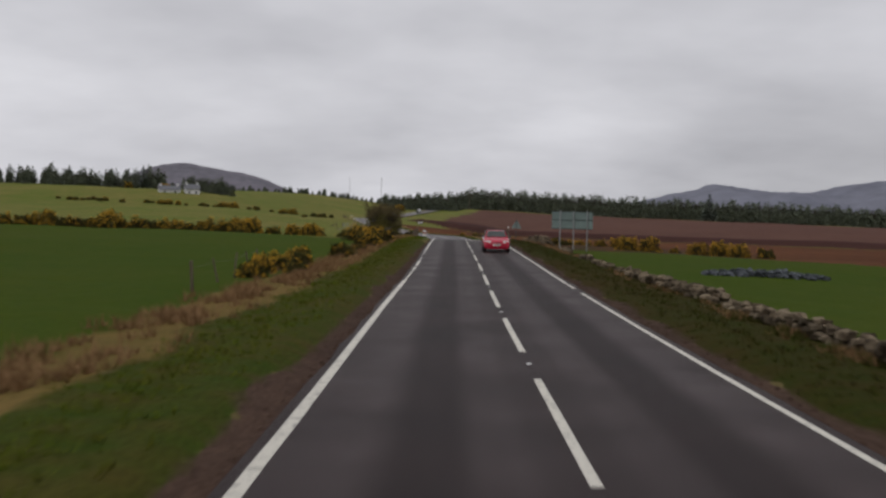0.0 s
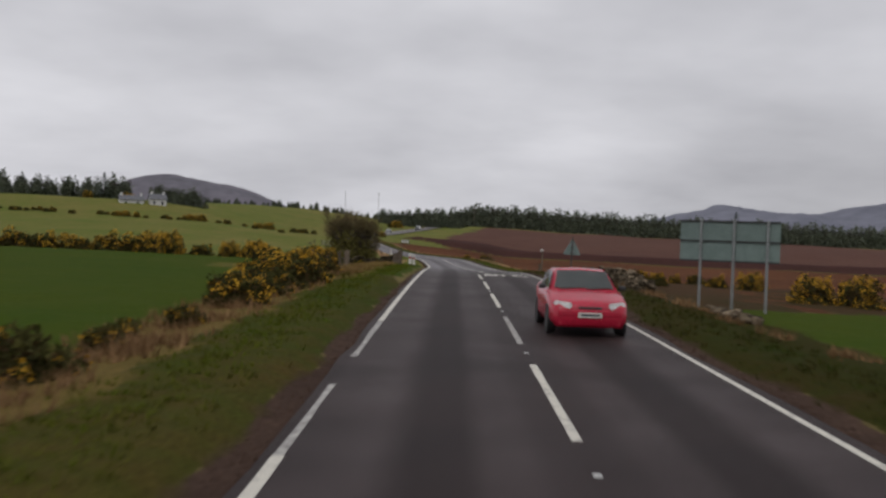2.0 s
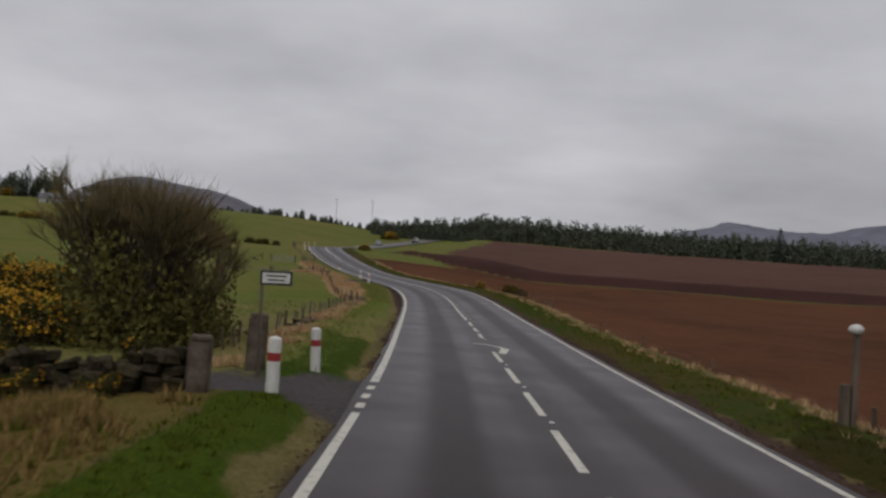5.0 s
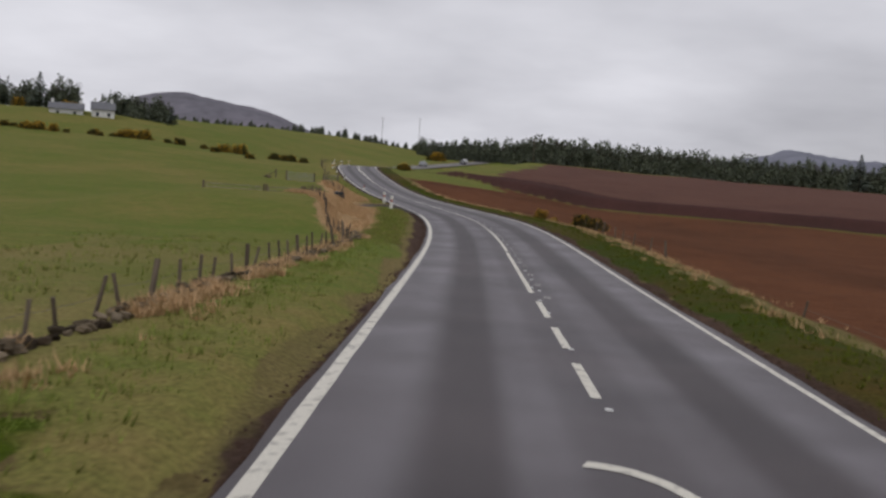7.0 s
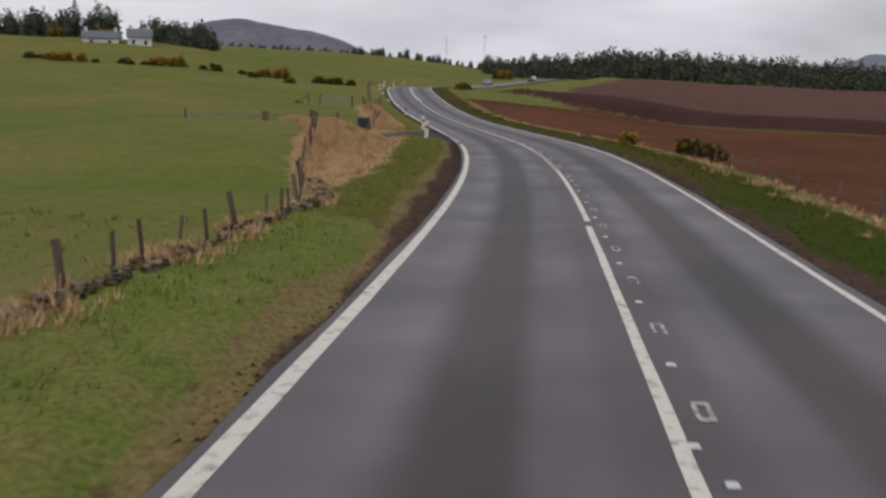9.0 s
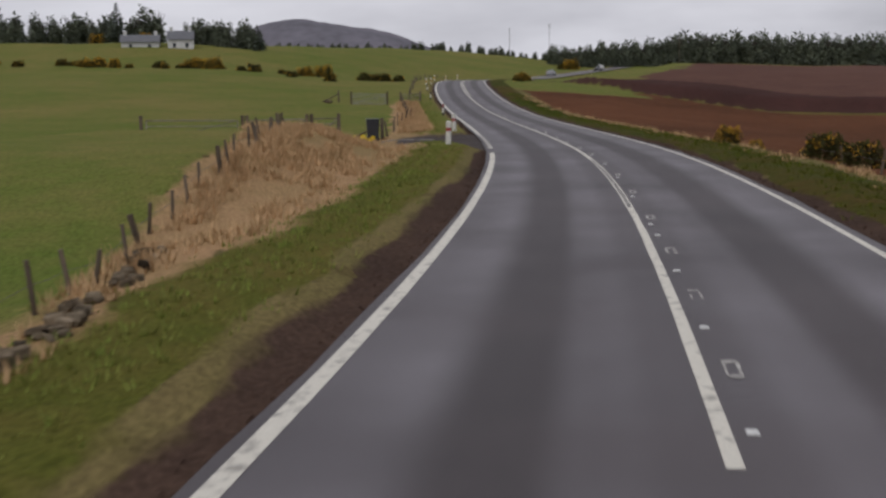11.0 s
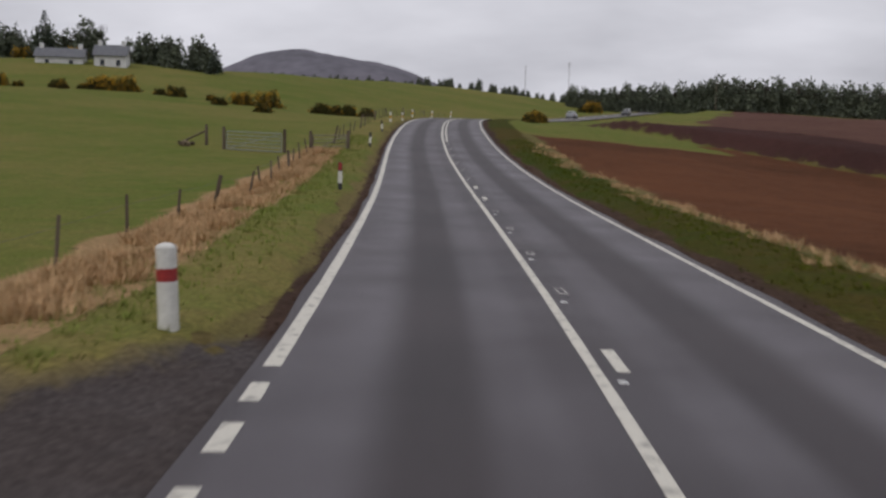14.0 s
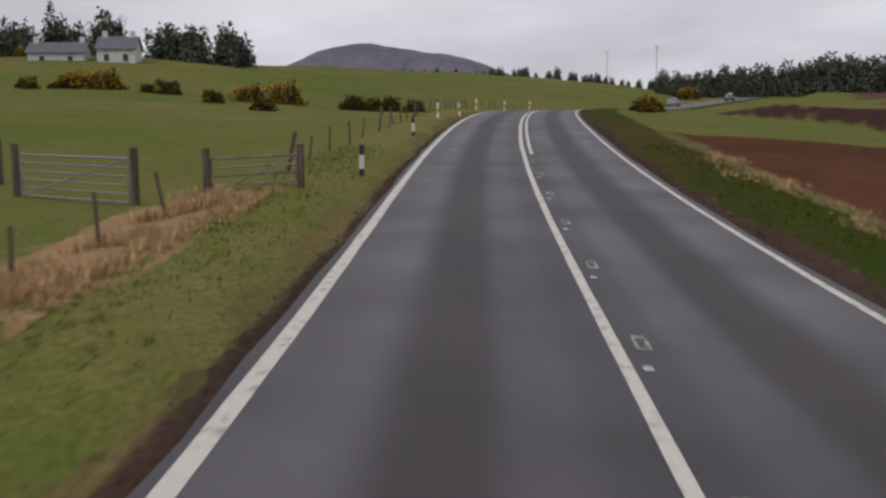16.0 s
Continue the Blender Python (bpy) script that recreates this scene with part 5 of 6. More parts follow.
def strainer(s, d, side):
    root = new("strainer_post")
    bm = bmesh.new()
    rod(bm, (0, 0, -0.4), (0, 0, 1.05), 0.085, 0.08, 9)
    part("post", bm, M_WOOD, root)
    bm = bmesh.new()
    rod(bm, (side * 1.6, 0, 0.02), (side * 0.05, 0, 0.72), 0.05, 0.05, 7)
    part("strut", bm, M_WOOD, root)
    root.matrix_world = Matrix.Translation(place(s, d, 0))
    return tagged(root, "dark strainer post with a slanting strut", "fence post")


strainer(250.3, -12.3, -1)
strainer(206.6, -7.75, -1)


def wheelie_bin():
    root = new("wheelie_bin")
    bm = bmesh.new()
    lo = [bm.verts.new((x, y, 0.06)) for x, y in ((-0.24, -0.26), (0.24, -0.26), (0.24, 0.26), (-0.24, 0.26))]
    hi = [bm.verts.new((x, y, 0.98)) for x, y in ((-0.29, -0.36), (0.29, -0.36), (0.29, 0.34), (-0.29, 0.34))]
    bm.faces.new(lo[::-1])
    bm.faces.new(hi)
    for i in range(4):
        j = (i + 1) % 4
        bm.faces.new((lo[i], lo[j], hi[j], hi[i]))
    bmesh.ops.bevel(bm, geom=bm.edges[:], offset=0.03, segments=2, affect="EDGES")
    part("body", bm, M_BIN, root)
    bm = bmesh.new()
    box(bm, 0, 0.0, 1.02, 0.64, 0.76, 0.06, 0, 0.025)
    lid = part("lid", bm, M_BIN, root)
    bm = bmesh.new()
    rod(bm, (-0.24, 0.42, 0.98), (0.24, 0.42, 0.98), 0.018, None, 8)
    part("handle", bm, M_BIN, lid)
    for x in (-0.27, 0.27):
        bm = bmesh.new()
        rod(bm, (x - 0.03, 0.27, 0.10), (x + 0.03, 0.27, 0.10), 0.10, None, 14)
        part("wheel", bm, M_TYRE, root)
    return tagged(root, "dark grey wheelie bin standing beside the track", "bin")


wb = wheelie_bin()
wb.matrix_world = Matrix.Translation(place(205.6, -8.15, 0.0)) @ pose(0, 0, 0, 0, 0, 20)


def daffodil_clump(seed):
    rng = random.Random(seed)
    root = new("daffodils")
    v, f = [], []
    for _ in range(170):
        x, y = rng.gauss(0, 0.28), rng.gauss(0, 0.22)
        k, t = rng.uniform(0.2, 0.36), rng.uniform(0, 6.28)
        i = len(v)
        v += [(x - 0.01, y, 0), (x + 0.01, y, 0), (x + math.cos(t) * 0.08, y + math.sin(t) * 0.08, k)]
        f.append((i, i + 1, i + 2))
    tagged(mesh_of("leaf_tuft", v, f, M_LEAF, root), kind="stuff")
    for _ in range(16):
        x, y, z = rng.gauss(0, 0.26), rng.gauss(0, 0.2), rng.uniform(0.32, 0.5)
        bm = bmesh.new()
        bmesh.ops.create_cone(bm, cap_ends=False, segments=6, radius1=0.025, radius2=0.05, depth=0.08, matrix=pose(x, y - 0.03, z, 90, 0, 0))
        for q in range(6):
            t = q * 1.047
            bm.faces.new([bm.verts.new(p) for p in ((x, y, z), (x + math.cos(t - 0.4) * 0.095, y + 0.01, z + math.sin(t - 0.4) * 0.095), (x + math.cos(t + 0.4) * 0.095, y + 0.01, z + math.sin(t + 0.4) * 0.095))])
        part("flower", bm, M_DAFFODIL, root)
    return tagged(root, "clump of yellow daffodils in rough grass", "flowers", "daffodils")


dc = daffodil_clump(4)
spots = ((198.2, -8.0), (198.5, -8.5), (198.1, -8.9), (198.6, -9.4), (198.3, -9.9), (198.5, -10.4), (198.8, -12.0))
dc.matrix_world = Matrix.Translation(place(*spots[0], -0.02))
for s, d in spots[1:]:
    c = copy_thing(dc, Matrix.Identity(4))
    c.matrix_basis = Matrix.Translation(place(s, d, -0.02)) @ pose(0, 0, 0, 0, 0, s * 77 % 360)


# ---------------------------------------------------------------- poles
def power_pole(x, y, h, arms=1):
    root = new("power_pole")
    bm = bmesh.new()
    rod(bm, (0, 0, -0.5), (0, 0, h), 0.11, 0.075, 9)
    part("pole", bm, M_WOOD, root)
    for k in range(arms):
        bm = bmesh.new()
        box(bm, 0, 0, h - 0.4 - 0.8 * k, 1.3, 0.09, 0.09, 0, 0.01)
        arm = part("crossarm", bm, M_WOOD, root)
        for xx in (-0.58, 0, 0.58):
            bm = bmesh.new()
            rod(bm, (xx, 0, h - 0.36 - 0.8 * k), (xx, 0, h - 0.18 - 0.8 * k), 0.045, 0.03, 8)
            part("insulator", bm, M_STEEL, arm)
    root.matrix_world = Matrix.Translation((x, y, ground_z(x, y)))
    return tagged(root, "timber power pole with a crossarm", "pole", "power poles")


for x, y, h, n in ((-45, 560, 14.5, 2), (-69, 618, 13.0, 1), (4, 510, 9.0, 1)):
    power_pole(x, y, h, n)


# ---------------------------------------------------------------- cars
def car(name, paint, label):
    """A small 1990s hatchback, nose towards -y: lofted shell, glasshouse, lights, wheels."""
    root = new(name)
    # stations: y, half width, sill, belt, shoulder
    st = [(-2.08, 0.62, 0.25, 0.56, 0.60), (-2.02, 0.75, 0.19, 0.62, 0.66), (-1.86, 0.81, 0.20, 0.68, 0.72), (-1.3, 0.845, 0.20, 0.80, 0.85), (-0.75, 0.85, 0.20, 0.88, 0.93),
          (0.0, 0.85, 0.20, 0.90, 0.94), (0.9, 0.85, 0.20, 0.91, 0.95), (1.5, 0.84, 0.20, 0.92, 0.97), (1.95, 0.80, 0.24, 0.92, 0.98), (2.08, 0.70, 0.36, 0.84, 0.90)]
    bm = bmesh.new()
    rings = []
    for y, w, lo, be, sh in st:
        pts = [(-w * 0.90, lo), (-w, lo + 0.14), (-w, (lo + be) / 2), (-w * 0.985, be), (-w * 0.88, sh), (-w * 0.45, sh + 0.035), (0, sh + 0.045),
               (w * 0.45, sh + 0.035), (w * 0.88, sh), (w * 0.985, be), (w, (lo + be) / 2), (w, lo + 0.14), (w * 0.90, lo)]
        rings.append([bm.verts.new((x, y, z)) for x, z in pts])
    for r0, r1 in zip(rings, rings[1:]):
        for i in range(len(r0)):
            j = (i + 1) % len(r0)
            bm.faces.new((r0[i], r0[j], r1[j], r1[i]))
    bm.faces.new(rings[0][::-1])
    bm.faces.new(rings[-1])
    bmesh.ops.recalc_face_normals(bm, faces=bm.faces)
    body = part("body", bm, paint, root, smooth_faces=True)
    # glasshouse: pillars and roof in paint, panes proud of it
    gh = [(-0.98, 0.72, 0.92), (-0.30, 0.60, 1.33), (0.15, 0.605, 1.375), (0.95, 0.60, 1.35), (1.42, 0.60, 1.22), (1.80, 0.68, 0.97)]
    bm = bmesh.new()
    rings = []
    for y, w, z in gh:
        wb = 0.76
        rings.append([bm.verts.new(p) for p in ((-wb, y, 0.90), (-w, y, z - 0.05), (-w * 0.9, y, z), (0, y, z + 0.025), (w * 0.9, y, z), (w, y, z - 0.05), (wb, y, 0.90))])
    for r0, r1 in zip(rings, rings[1:]):
        for i in range(len(r0) - 1):
            bm.faces.new((r0[i], r0[i + 1], r1[i + 1], r1[i]))
    bm.faces.new(rings[0])
    bm.faces.new(rings[-1][::-1])
    bmesh.ops.recalc_face_normals(bm, faces=bm.faces)
    roof = part("roof", bm, paint, root, smooth_faces=True)

    def pane(name, pts, mat, parent=body, lift=(0, 0, 0), label=""):
        b = bmesh.new()
        off = Vector(lift)
        b.faces.new([b.verts.new(Vector(p) + off) for p in pts])
        bmesh.ops.solidify(b, geom=b.faces[:], thickness=0.008)
        bmesh.ops.recalc_face_normals(b, faces=b.faces)
        return part(name, b, mat, parent, label)
    pane("windscreen", ((-0.66, -0.93, 0.955), (0.66, -0.93, 0.955), (0.55, -0.34, 1.315), (0, -0.36, 1.335), (-0.55, -0.34, 1.315)), M_SCREEN, root, (0, -0.025, 0.015), "grey glass windscreen")
    pane("rear_window", ((-0.60, 1.74, 1.02), (-0.50, 1.44, 1.20), (0.50, 1.44, 1.20), (0.60, 1.74, 1.02)), M_GLASS, root, (0, 0.02, 0.02))
    for sg in (-1, 1):
        pane("side_window", ((sg * 0.745, -0.78, 0.95), (sg * 0.625, -0.26, 1.29), (sg * 0.625, 0.42, 1.325), (sg * 0.735, 0.42, 0.95)), M_SIDE, root, (sg * 0.022, 0, 0.0))
        pane("side_window", ((sg * 0.735, 0.50, 0.95), (sg * 0.625, 0.50, 1.32), (sg * 0.625, 0.95, 1.29), (sg * 0.73, 1.38, 0.97)), M_SIDE, root, (sg * 0.022, 0, 0.0))
        b = bmesh.new()
        hv = box(b, 0, 0, 0, 0.40, 0.16, 0.19)
        for v in hv:
            if v.co.x * sg < 0:
                v.co.z *= 0.62
            if v.co.z > 0:
                v.co.y += 0.05
        bmesh.ops.bevel(b, geom=b.edges[:], offset=0.03, segments=2, affect="EDGES")
        bmesh.ops.transform(b, matrix=pose(sg * 0.575, -1.985, 0.640, 0, 0, sg * 24), verts=b.verts)
        part("headlight", b, M_LAMP, body, "clear glass headlight")
        b = bmesh.new()
        box(b, sg * 0.72, 2.03, 0.74, 0.16, 0.08, 0.26, 0, 0.02)
        part("tail_light", b, M_RED, body)
        b = bmesh.new()
        box(b, sg * 0.90, -0.62, 0.98, 0.17, 0.10, 0.11, 0, 0.03)
        part("door_mirror", b, M_BLACK, body, "black door mirror")
        for yy in (-1.30, 1.25):
            b = bmesh.new()
            bmesh.ops.create_cone(b, cap_ends=True, segments=24, radius1=0.29, radius2=0.29, depth=0.19, matrix=pose(sg * 0.74, yy, 0.29, 0, 90, 0))
            bmesh.ops.bevel(b, geom=[e for e in b.edges if e.calc_face_angle(0) > 1], offset=0.03, segments=2, affect="EDGES")
            wheel = part("wheel", b, M_TYRE, root)
            b = bmesh.new()
            bmesh.ops.create_cone(b, cap_ends=True, segments=20, radius1=0.18, radius2=0.16, depth=0.03, matrix=pose(sg * 0.838, yy, 0.29, 0, 90, 0))
            part("rim", b, M_STEEL, wheel, "grey wheel trim")
            b = bmesh.new()
            bmesh.ops.create_cone(b, cap_ends=True, segments=24, radius1=0.335, radius2=0.335, depth=0.10, matrix=pose(sg * 0.803, yy, 0.30, 0, 90, 0))
            part("wheel_arch", b, M_BLACK, body)
    for nm, cx, cy, cz, sx, sy, sz, mat in (("grille", 0, -2.062, 0.605, 0.50, 0.06, 0.055, M_BLACK), ("air_intake", 0, -2.045, 0.365, 1.06, 0.06, 0.12, M_BLACK), ("bumper", 0, -2.05, 0.49, 1.36, 0.09, 0.12, paint), ("bumper_lip", 0, -2.02, 0.265, 1.30, 0.10, 0.09, paint),
                                            ("number_plate", 0, -2.105, 0.455, 0.50, 0.012, 0.105, M_WHITE), ("bumper", 0, 2.06, 0.42, 1.5, 0.10, 0.16, paint)):
        b = bmesh.new()
        box(b, cx, cy, cz, sx, sy, sz, 0, min(0.02, sz * 0.3) if sy > 0.02 else 0.0)
        pl = part(nm, b, mat, body)
        if nm == "number_plate":
            b = bmesh.new()
            box(b, 0, -2.114, 0.455, 0.40, 0.004, 0.045)
            part("plate_bar", b, M_BIN, pl)
    for x0, x1 in ((-0.55, 0.02), (0.05, 0.58)):
        b = bmesh.new()
        rod(b, (x0, -0.99, 0.955), (x1, -0.93, 0.985), 0.012, None, 5)
        part("wiper", b, M_BLACK, root)
    return tagged(root, label, "car")


def park(ob, s, d, flip=False):
    x, y, z, a = on_road(s)
    ob.matrix_world = Matrix.Translation((x + math.cos(a) * d, y + math.sin(a) * d, z + d * tilt(s) + 0.002)) @ pose(0, 0, 0, 0, 0, math.degrees(a) + (180 if flip else 0))
    return ob


M_SCREEN = material("pale_windscreen_glass", (0.150, 0.165, 0.160), (0.105, 0.118, 0.116), 0.8, 0.08, fine=0.7, detail=1.0)
M_SIDE = material("tinted_side_glass", (0.085, 0.100, 0.105), (0.055, 0.065, 0.070), 0.9, 0.08, fine=0.7, detail=1.0)
M_LAMP = material("clear_lamp_glass", (0.62, 0.63, 0.61), (0.40, 0.41, 0.40), 9, 0.12)
M_CARWHITE = material("white_car_paint", (0.75, 0.75, 0.74), (0.70, 0.70, 0.70), 2, 0.3)
M_CARDARK = material("dark_car_paint", (0.03, 0.03, 0.035), (0.025, 0.025, 0.03), 2, 0.3)
M_CARSILVER = material("silver_car_paint", (0.30, 0.31, 0.32), (0.27, 0.28, 0.29), 2, 0.35)
park(car("car", M_CARRED, "bright red small hatchback facing along the road"), 66.0, 1.55)
park(car("car", M_CARWHITE, "white hatchback on the far stretch of road"), 478, -1.3, True)
park(car("car", M_CARDARK, "dark hatchback on the far stretch of road"), 452, 1.4)
park(car("car", M_CARSILVER, "silver hatchback on the far stretch of road"), 394, -1.3, True)


# ---------------------------------------------------------------- grass
def tufts(name, n, where, mat, hmin, hmax, label, seed, blades=7, width=0.012, spread=0.10):
    """Blades in tufts; where(rng) gives s, d or None."""
    rng = random.Random(seed)
    v, f = [], []
    while len(f) < n:
        sd = where(rng)
        if sd is None:
            continue
        p = place(sd[0], sd[1], -0.02)
        k = rng.uniform(hmin, hmax)
        for _ in range(blades):
            t, r = rng.uniform(0, 6.28), rng.uniform(0, spread)
            q = p + Vector((math.cos(t) * r, math.sin(t) * r, 0))
            l = Vector((math.cos(t), math.sin(t), 0)) * rng.uniform(0.1, 0.75) * k
            e = Vector((-math.sin(t), math.cos(t), 0)) * width * rng.uniform(0.6, 1.5)
            i = len(v)
            v += [tuple(q - e), tuple(q + e), tuple(q + l + Vector((0, 0, k * rng.uniform(0.6, 1.0))))]
            f.append((i, i + 1, i + 2))
    ob = mesh_of(name, v, f, mat)
    return tagged(ob, label, "grass", kind="stuff")


def band(s0, s1, d0, d1, clump=0.0):
    def pick(rng):
        s, d = rng.uniform(s0, s1), rng.triangular(min(d0, d1), max(d0, d1))
        if clump and noise.noise((s * 0.5, d * 0.9, 11.0)) < clump - 0.35:
            return None
        if in_drive(s, d) > 0.1 or (d < -6.3 and 164 < s < 205 and -d > straw_reach(s)):
            return None
        return s, d
    return pick


tufts("dead_grass", 26000, band(-6, 98, -5.6, -8.9, 0.35), M_BLADE_OLD, 0.12, 0.42, "straw-coloured dead grass along a fence", 1)
tufts("dead_grass", 26000, band(86, 117, -5.2, -8.6, 0.3), M_BLADE_MID, 0.12, 0.36, "tall straw-coloured grass before the track", 2)
tufts("dead_grass", 26000, band(166, 197.0, -5.8, -15, 0.25), M_BLADE_DRY, 0.12, 0.38, "bank of straw-coloured dead grass inside the bend", 3)
tufts("dead_grass", 12000, band(199.4, 207, -7.2, -15, 0.1), M_BLADE_DRY, 0.1, 0.26, "straw-coloured dead grass before old rail gates", 14)
tufts("dead_grass", 26000, band(209, 248, -5.2, -7.2, 0.2), M_BLADE_DRY, 0.12, 0.34, "straw-coloured dead grass along a fence", 4)
tufts("dead_grass", 12000, band(122, 166, -5.2, -6.8, 0.45), M_BLADE_DRY, 0.08, 0.3, "thin dead grass beside the stakes", 5)
tufts("dead_grass", 9000, band(112, 260, 4.6, 7.0, 0.45), M_BLADE_DRY, 0.08, 0.28, "dead grass among the green of the far verge", 6)
tufts("rough_grass_blades", 14000, band(84, 117, -5.0, -9.5, 0.2), M_LEAF, 0.08, 0.3, "rough olive grass before a stone wall", 15, 6, 0.012, 0.15)
tufts("verge_blades", 9000, band(10, 52, 5.6, 7.9, 0.3), M_LEAF_DARK, 0.08, 0.26, "rank dark grass among tumbled stones", 17, 6, 0.012, 0.14)
tufts("dead_grass", 6000, band(8, 50, 5.6, 7.8, 0.45), M_BLADE_OLD, 0.08, 0.24, "dead grass among tumbled stones", 18)
tufts("dead_grass", 3600, band(60, 118, 5.6, 7.4, 0.45), M_BLADE_OLD, 0.1, 0.34, "dead grass at the foot of a stone wall", 16)
tufts("verge_blades", 9000, band(86, 118, -3.9, -5.4), M_LEAF, 0.05, 0.14, "short green verge grass", 13, 6, 0.010, 0.12)
tufts("verge_blades", 24000, band(-4, 86, -3.9, -6.2), M_LEAF, 0.05, 0.16, "short green verge grass", 7, 6, 0.010, 0.12)
tufts("verge_blades", 34000, band(122, 260, -3.9, -6.4), M_LEAF_PALE, 0.05, 0.16, "short green verge grass", 8, 6, 0.010, 0.12)
tufts("verge_blades", 20000, band(5, 120, 3.4, 6.2), M_LEAF_DARK, 0.05, 0.18, "short dark verge grass", 12, 6, 0.010, 0.12)
tufts("verge_blades", 26000, band(118, 262, 3.4, 6.2), M_LEAF, 0.05, 0.18, "short green verge grass", 9, 6, 0.010, 0.12)
tufts("rough_grass_blades", 6000, band(120, 170, -6, -16), M_LEAF_PALE, 0.06, 0.25, "rough green pasture grass", 10, 6, 0.012, 0.15)


def clods(name, n, s0, s1, d0, d1, mat, kmin, kmax, label, seed, cat="soil"):
    rng = random.Random(seed)
    v, f = [], []
    for _ in range(n):
        s, d = rng.uniform(s0, s1), rng.uniform(d0, d1)
        if in_drive(s, d) > 0.1:
            continue
        p = place(s, d, 0.0)
        k = rng.uniform(kmin, kmax)
        i = len(v)
        for q in ((1, 0, 0), (-0.5, 0.87, 0), (-0.5, -0.87, 0), (0, 0, 0.9), (0, 0, -0.5)):
            v.append(tuple(p + Vector((q[0] * k * rng.uniform(0.7, 1.3), q[1] * k * rng.uniform(0.7, 1.3), q[2] * k * rng.uniform(0.5, 1.0)))))
        for a, b, c in ((0, 1, 3), (1, 2, 3), (2, 0, 3), (1, 0, 4), (2, 1, 4), (0, 2, 4)):
            f.append((i + a, i + b, i + c))
    return tagged(mesh_of(name, v, f, mat), label, cat, kind="stuff")


clods("earth_clods", 2600, -4, 262, -EDGE_L - 0.32, -EDGE_L - 0.03, M_EARTH, 0.015, 0.05, "crumbled dark earth at the road's edge", 1)
clods("earth_clods", 1800, 4, 262, EDGE_R + 0.03, EDGE_R + 0.34, M_EARTH, 0.02, 0.06, "crumbled dark earth at the road's edge", 2)


# ---------------------------------------------------------------- dry-stone wall and rubble
def stone_meshes(n, mat):
    out = []
    for i in range(n):
        rng = random.Random(300 + i)
        bm = bmesh.new()
        bmesh.ops.create_cube(bm, size=1.0)
        bmesh.ops.bevel(bm, geom=bm.edges[:], offset=0.16, segments=1, affect="EDGES")
        sx, sy, sz = rng.uniform(0.8, 1.35), rng.uniform(0.6, 0.95), rng.uniform(0.42, 0.75)
        for v in bm.verts:
            k = 1 + 0.45 * noise.noise(v.co * 1.7 + Vector((i * 5.0, 0, 0)))
            v.co = Vector((v.co.x * sx, v.co.y * sy, v.co.z * sz)) * k
        me = bpy.data.meshes.new("stone")
        bm.to_mesh(me)
        bm.free()
        me.materials.append(mat)
        out.append(me)
    return out


STONES = stone_meshes(9, M_STONE)
MOSSY = stone_meshes(9, M_MOSS)
SLABS = stone_meshes(9, M_SLAB)


def stone_list(seed, pts, height, size, width, gaps=0.12):
    """Poses of the stones of a rough wall along (s, d) points; height is a function of s."""
    rng = random.Random(seed)
    out = []
    for (s0, d0), (s1, d1) in zip(pts, pts[1:]):
        s = s0
        while s < s1:
            t = (s - s0) / (s1 - s0)
            d = d0 + (d1 - d0) * t
            h = height(s) * (0.75 + 0.5 * noise.noise((s * 0.35, 0, 1.0)) + 0.25)
            z = 0.0
            while z < h:
                k = size * rng.uniform(0.65, 1.35)
                for lane in (-width / 2, width / 2):
                    if rng.random() < gaps + 0.25 * (z > h * 0.6):
                        continue
                    p = place(s + rng.uniform(-0.1, 0.1), d + lane + rng.uniform(-0.06, 0.06), z + k * 0.28)
                    out.append((rng.randrange(9), Matrix.LocRotScale(p, Euler((rng.uniform(-0.35, 0.35), rng.uniform(-0.35, 0.35), rng.uniform(0, 6.28))), (k, k, k))))
                z += k * rng.uniform(0.5, 0.65)
            s += size * rng.uniform(0.75, 1.05)
    return out


def heap_list(seed, s0, d0, rs, rd, n):
    """Poses of stones thrown into a low heap round (s0, d0)."""
    rng = random.Random(seed)
    out = []
    for _ in range(n):
        t, r = rng.uniform(0, 6.28), math.sqrt(rng.random())
        k = rng.uniform(0.25, 0.5)
        p = place(s0 + math.sin(t) * r * rs, d0 + math.cos(t) * r * rd, 0.05 + 0.28 * (1 - r) * rng.random())
        out.append((rng.randrange(9), Matrix.LocRotScale(p, Euler((rng.uniform(-0.5, 0.5), rng.uniform(-0.5, 0.5), rng.uniform(0, 6.28))), (k, k, k))))
    return out


def stone_wall(name, label, poses, single, stock=STONES, core=M_STONE):
    """The stones for which single(pose) holds become objects, the rest one joined part."""
    root = new(name)
    tagged(root, label, "wall")
    v, f, count = [], [], 0
    for i, m in poses:
        if single(m) and count < 300:
            ob = new("stone", stock[i])
            ob.parent = root
            ob.matrix_basis = m
            count += 1
        else:
            o = len(v)
            v += [tuple(m @ q.co) for q in stock[i].vertices]
            f += [tuple(o + k for k in pl.vertices) for pl in stock[i].polygons]
    if f:
        ob = mesh_of("rubble_core", v, f, core, root)
        tagged(ob, kind="stuff")
    return root


def wall_height(s):
    return float(np.interp(s, (10, 18, 42, 48, 60, 72, 80, 90, 108, 114, 118), (0.16, 0.26, 0.24, 0.06, 0.05, 0.10, 0.18, 0.54, 0.52, 0.32, 0.08)))


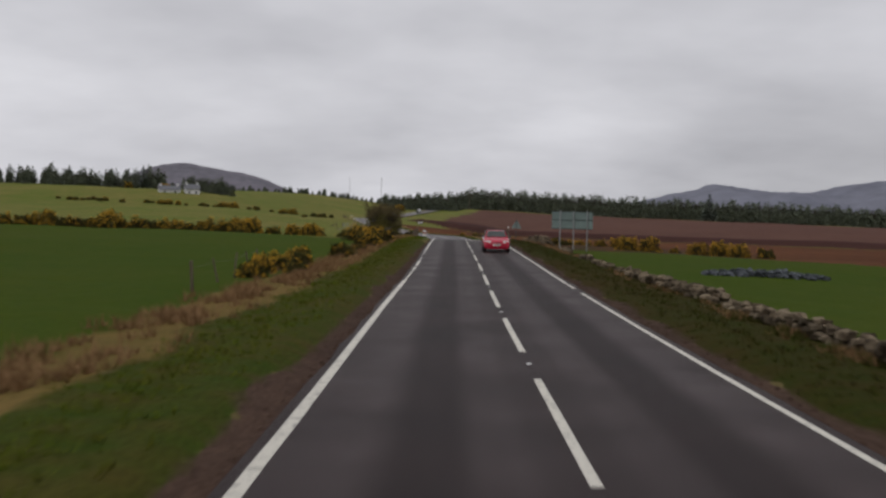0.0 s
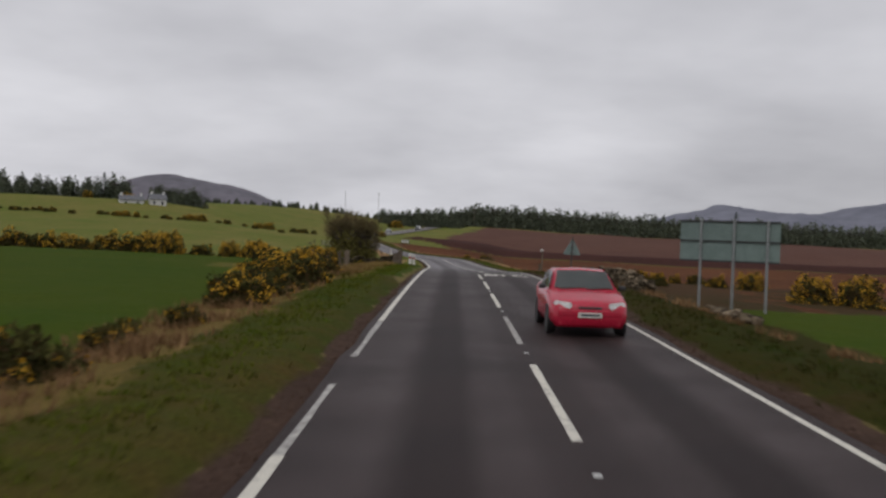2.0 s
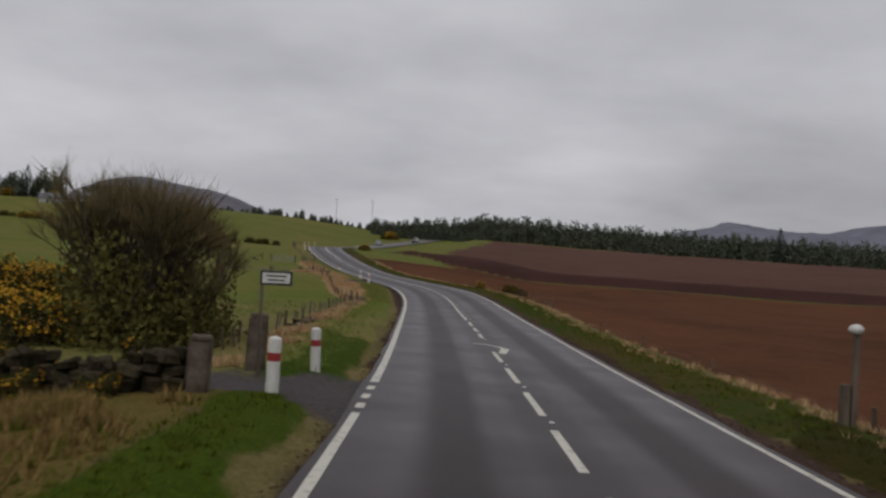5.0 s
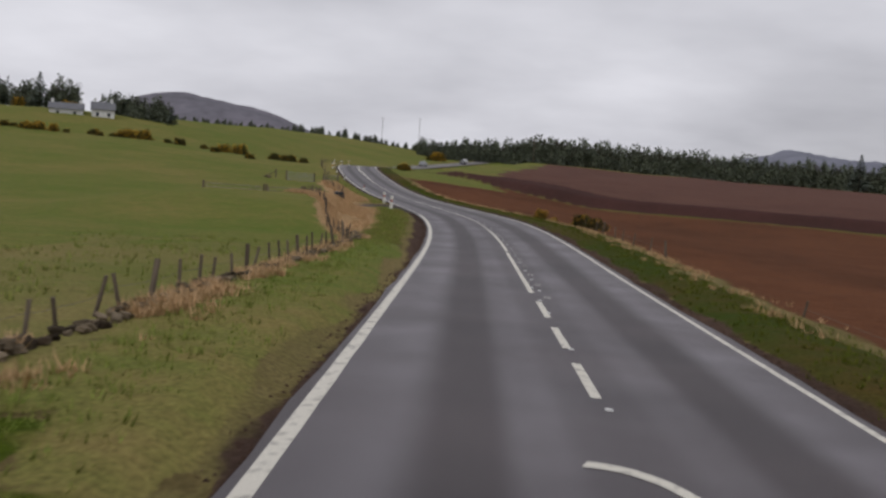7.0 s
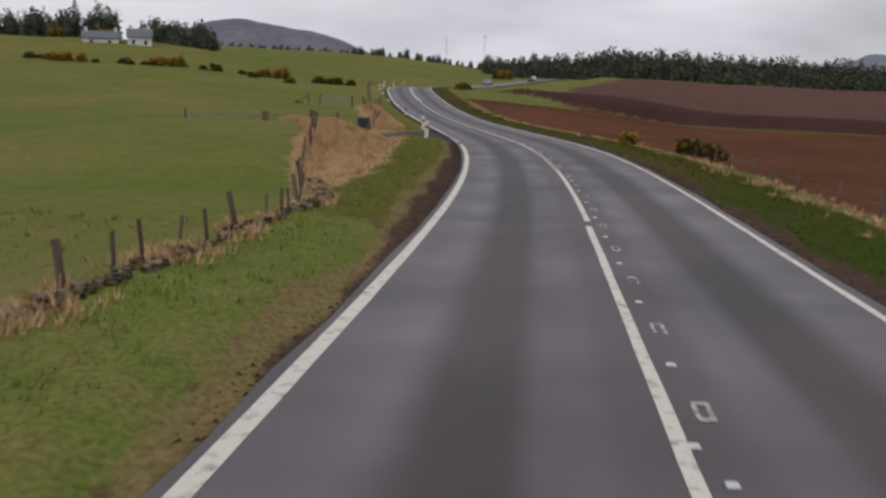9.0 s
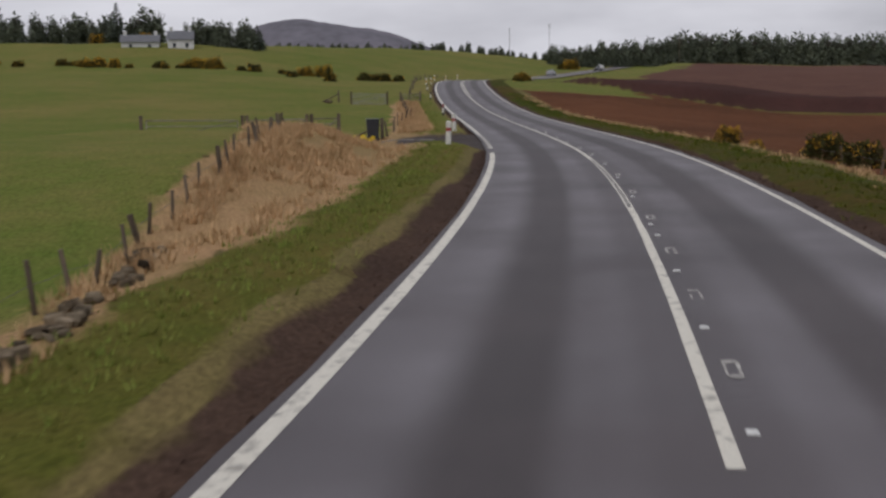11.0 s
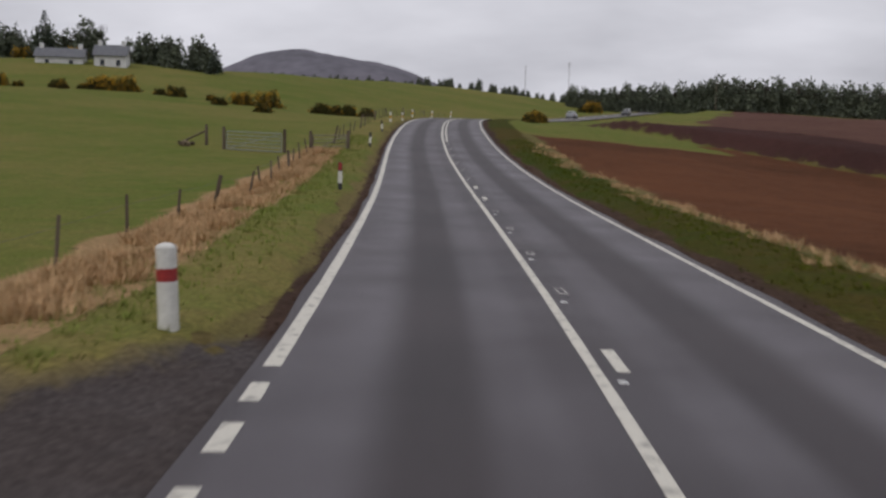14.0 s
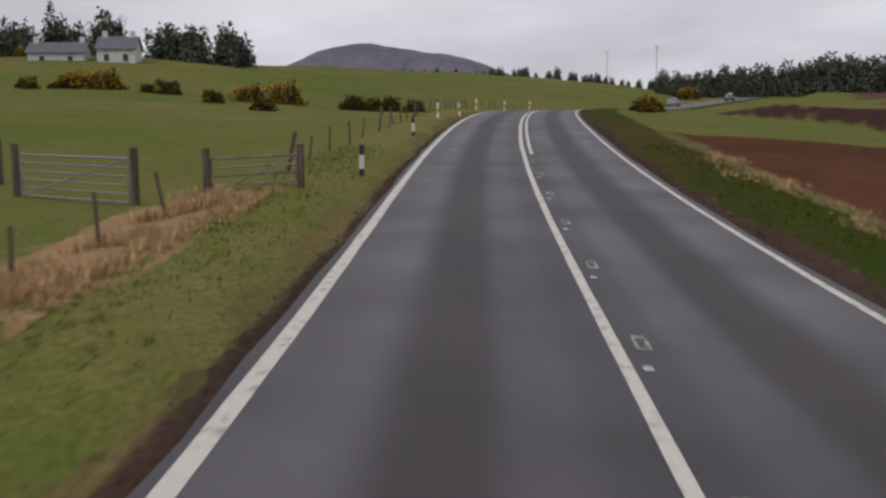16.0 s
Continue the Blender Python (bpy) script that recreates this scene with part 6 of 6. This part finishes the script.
WALL_LINE = [(10, 6.8), (30, 7.2), (47, 6.5), (72, 6.9), (92, 7.1), (108, 7.4), (118, 7.0)]
stones = [q for q in stone_list(1, WALL_LINE, wall_height, 0.33, 0.34, 0.16) if q[1].translation.y > 86 or q[1].translation.y < 47 or noise.noise((q[1].translation.y * 0.16, 2.0, 4.0)) > 0.2]
stone_wall("dry_stone_wall", "tumbled grey dry-stone wall along the far verge", stones, lambda m: 84 < m.translation.y < 118)
stone_wall("rubble_row", "row of half-buried stones below the stakes", stone_list(2, [(136, -6.5), (166, -5.75), (172, -7.2)], lambda s: 0.05 + 0.10 * noise.noise((s * 0.4, 3, 0)), 0.15, 0.25, 0.5), lambda m: 140 < m.translation.y < 160)
stone_wall("stone_heap", "long blue-grey heap of cleared field stones", heap_list(3, 50, 14.4, 0.8, 3.2, 130), lambda m: True, SLABS, M_SLAB)
stone_wall("stone_heap", "few pale stones at the foot of a strainer post", stone_list(4, [(249.2, -13.3), (250.4, -13.0)], lambda s: 0.15, 0.3, 0.4), lambda m: True)


def cross_list(seed, s0, d0, d1, height, size):
    """Poses of the stones of a low wall that runs straight away from the road."""
    rng = random.Random(seed)
    out, d = [], d0
    while d > d1:
        h, z = height * (0.9 + 0.35 * noise.noise((d * 0.6, 5.0, 1.0))), 0.0
        while z < h:
            k = size * rng.uniform(0.7, 1.3)
            for lane in (-0.17, 0.17):
                p = place(s0 + lane + rng.uniform(-0.06, 0.06), d + rng.uniform(-0.1, 0.1), z + k * 0.28)
                out.append((rng.randrange(9), Matrix.LocRotScale(p, Euler((rng.uniform(-0.3, 0.3), rng.uniform(-0.3, 0.3), rng.uniform(0, 6.28))), (k, k, k))))
            z += k * rng.uniform(0.5, 0.65)
        d -= size * rng.uniform(0.75, 1.0)
    return out


stone_wall("field_wall", "dark mossy dry-stone wall below leafless scrub", cross_list(6, 117.9, -6.0, -13.5, 0.58, 0.34), lambda m: True, MOSSY, M_MOSS)


def gate_pier(height):
    root = new("gate_pier")
    bm = bmesh.new()
    for v in box(bm, 0, 0, height / 2 - 0.15, 0.36, 0.34, height + 0.3):
        v.co += Vector((noise.noise(v.co * 3.0), noise.noise(v.co * 3.0 + Vector((5, 0, 0))), 0)) * 0.05
    bmesh.ops.bevel(bm, geom=bm.edges[:], offset=0.035, segments=2, affect="EDGES")
    part("shaft", bm, M_PIER, root)
    bm = bmesh.new()
    box(bm, 0.01, 0, height + 0.02, 0.33, 0.32, 0.09, 0.12, 0.03)
    part("cap_stone", bm, M_PIER, root)
    return tagged(root, "squat weathered stone gate pier beside the track", "gate pier", "track gate piers")


for s0, d0, h in ((117.9, -5.65, 0.86), (121.9, -5.45, 1.05)):
    gate_pier(h).matrix_world = Matrix.Translation(place(s0, d0, -0.02)) @ pose(0, 0, 0, 0, 3, s0 * 7 % 20)


def kerb_stone(s0, d0, d1):
    """A worn concrete kerb laid along the far side of the farm track."""
    a, b = place(s0, d0, 0.0), place(s0 - 0.15, d1, 0.0)
    u = b - a
    bm = bmesh.new()
    box(bm, 0, 0, 0, u.length, 0.17, 0.20, 0, 0.025)
    for v in bm.verts:
        v.co.z += 0.02 * noise.noise(v.co * 2.0 + Vector((d0, 0, 0)))
    ob = part("kerb_stone", bm, M_KERB)
    ob.matrix_world = Matrix.Translation((a + b) / 2 + Vector((0, 0, -0.06))) @ u.to_track_quat("X", "Z").to_matrix().to_4x4()
    return tagged(ob, "pale worn concrete kerb stone beside the track", "kerb", "track kerb stones")


for d0, d1 in ((-5.3, -6.1), (-6.13, -7.0), (-7.04, -7.7)):
    kerb_stone(204.3, d0, d1)
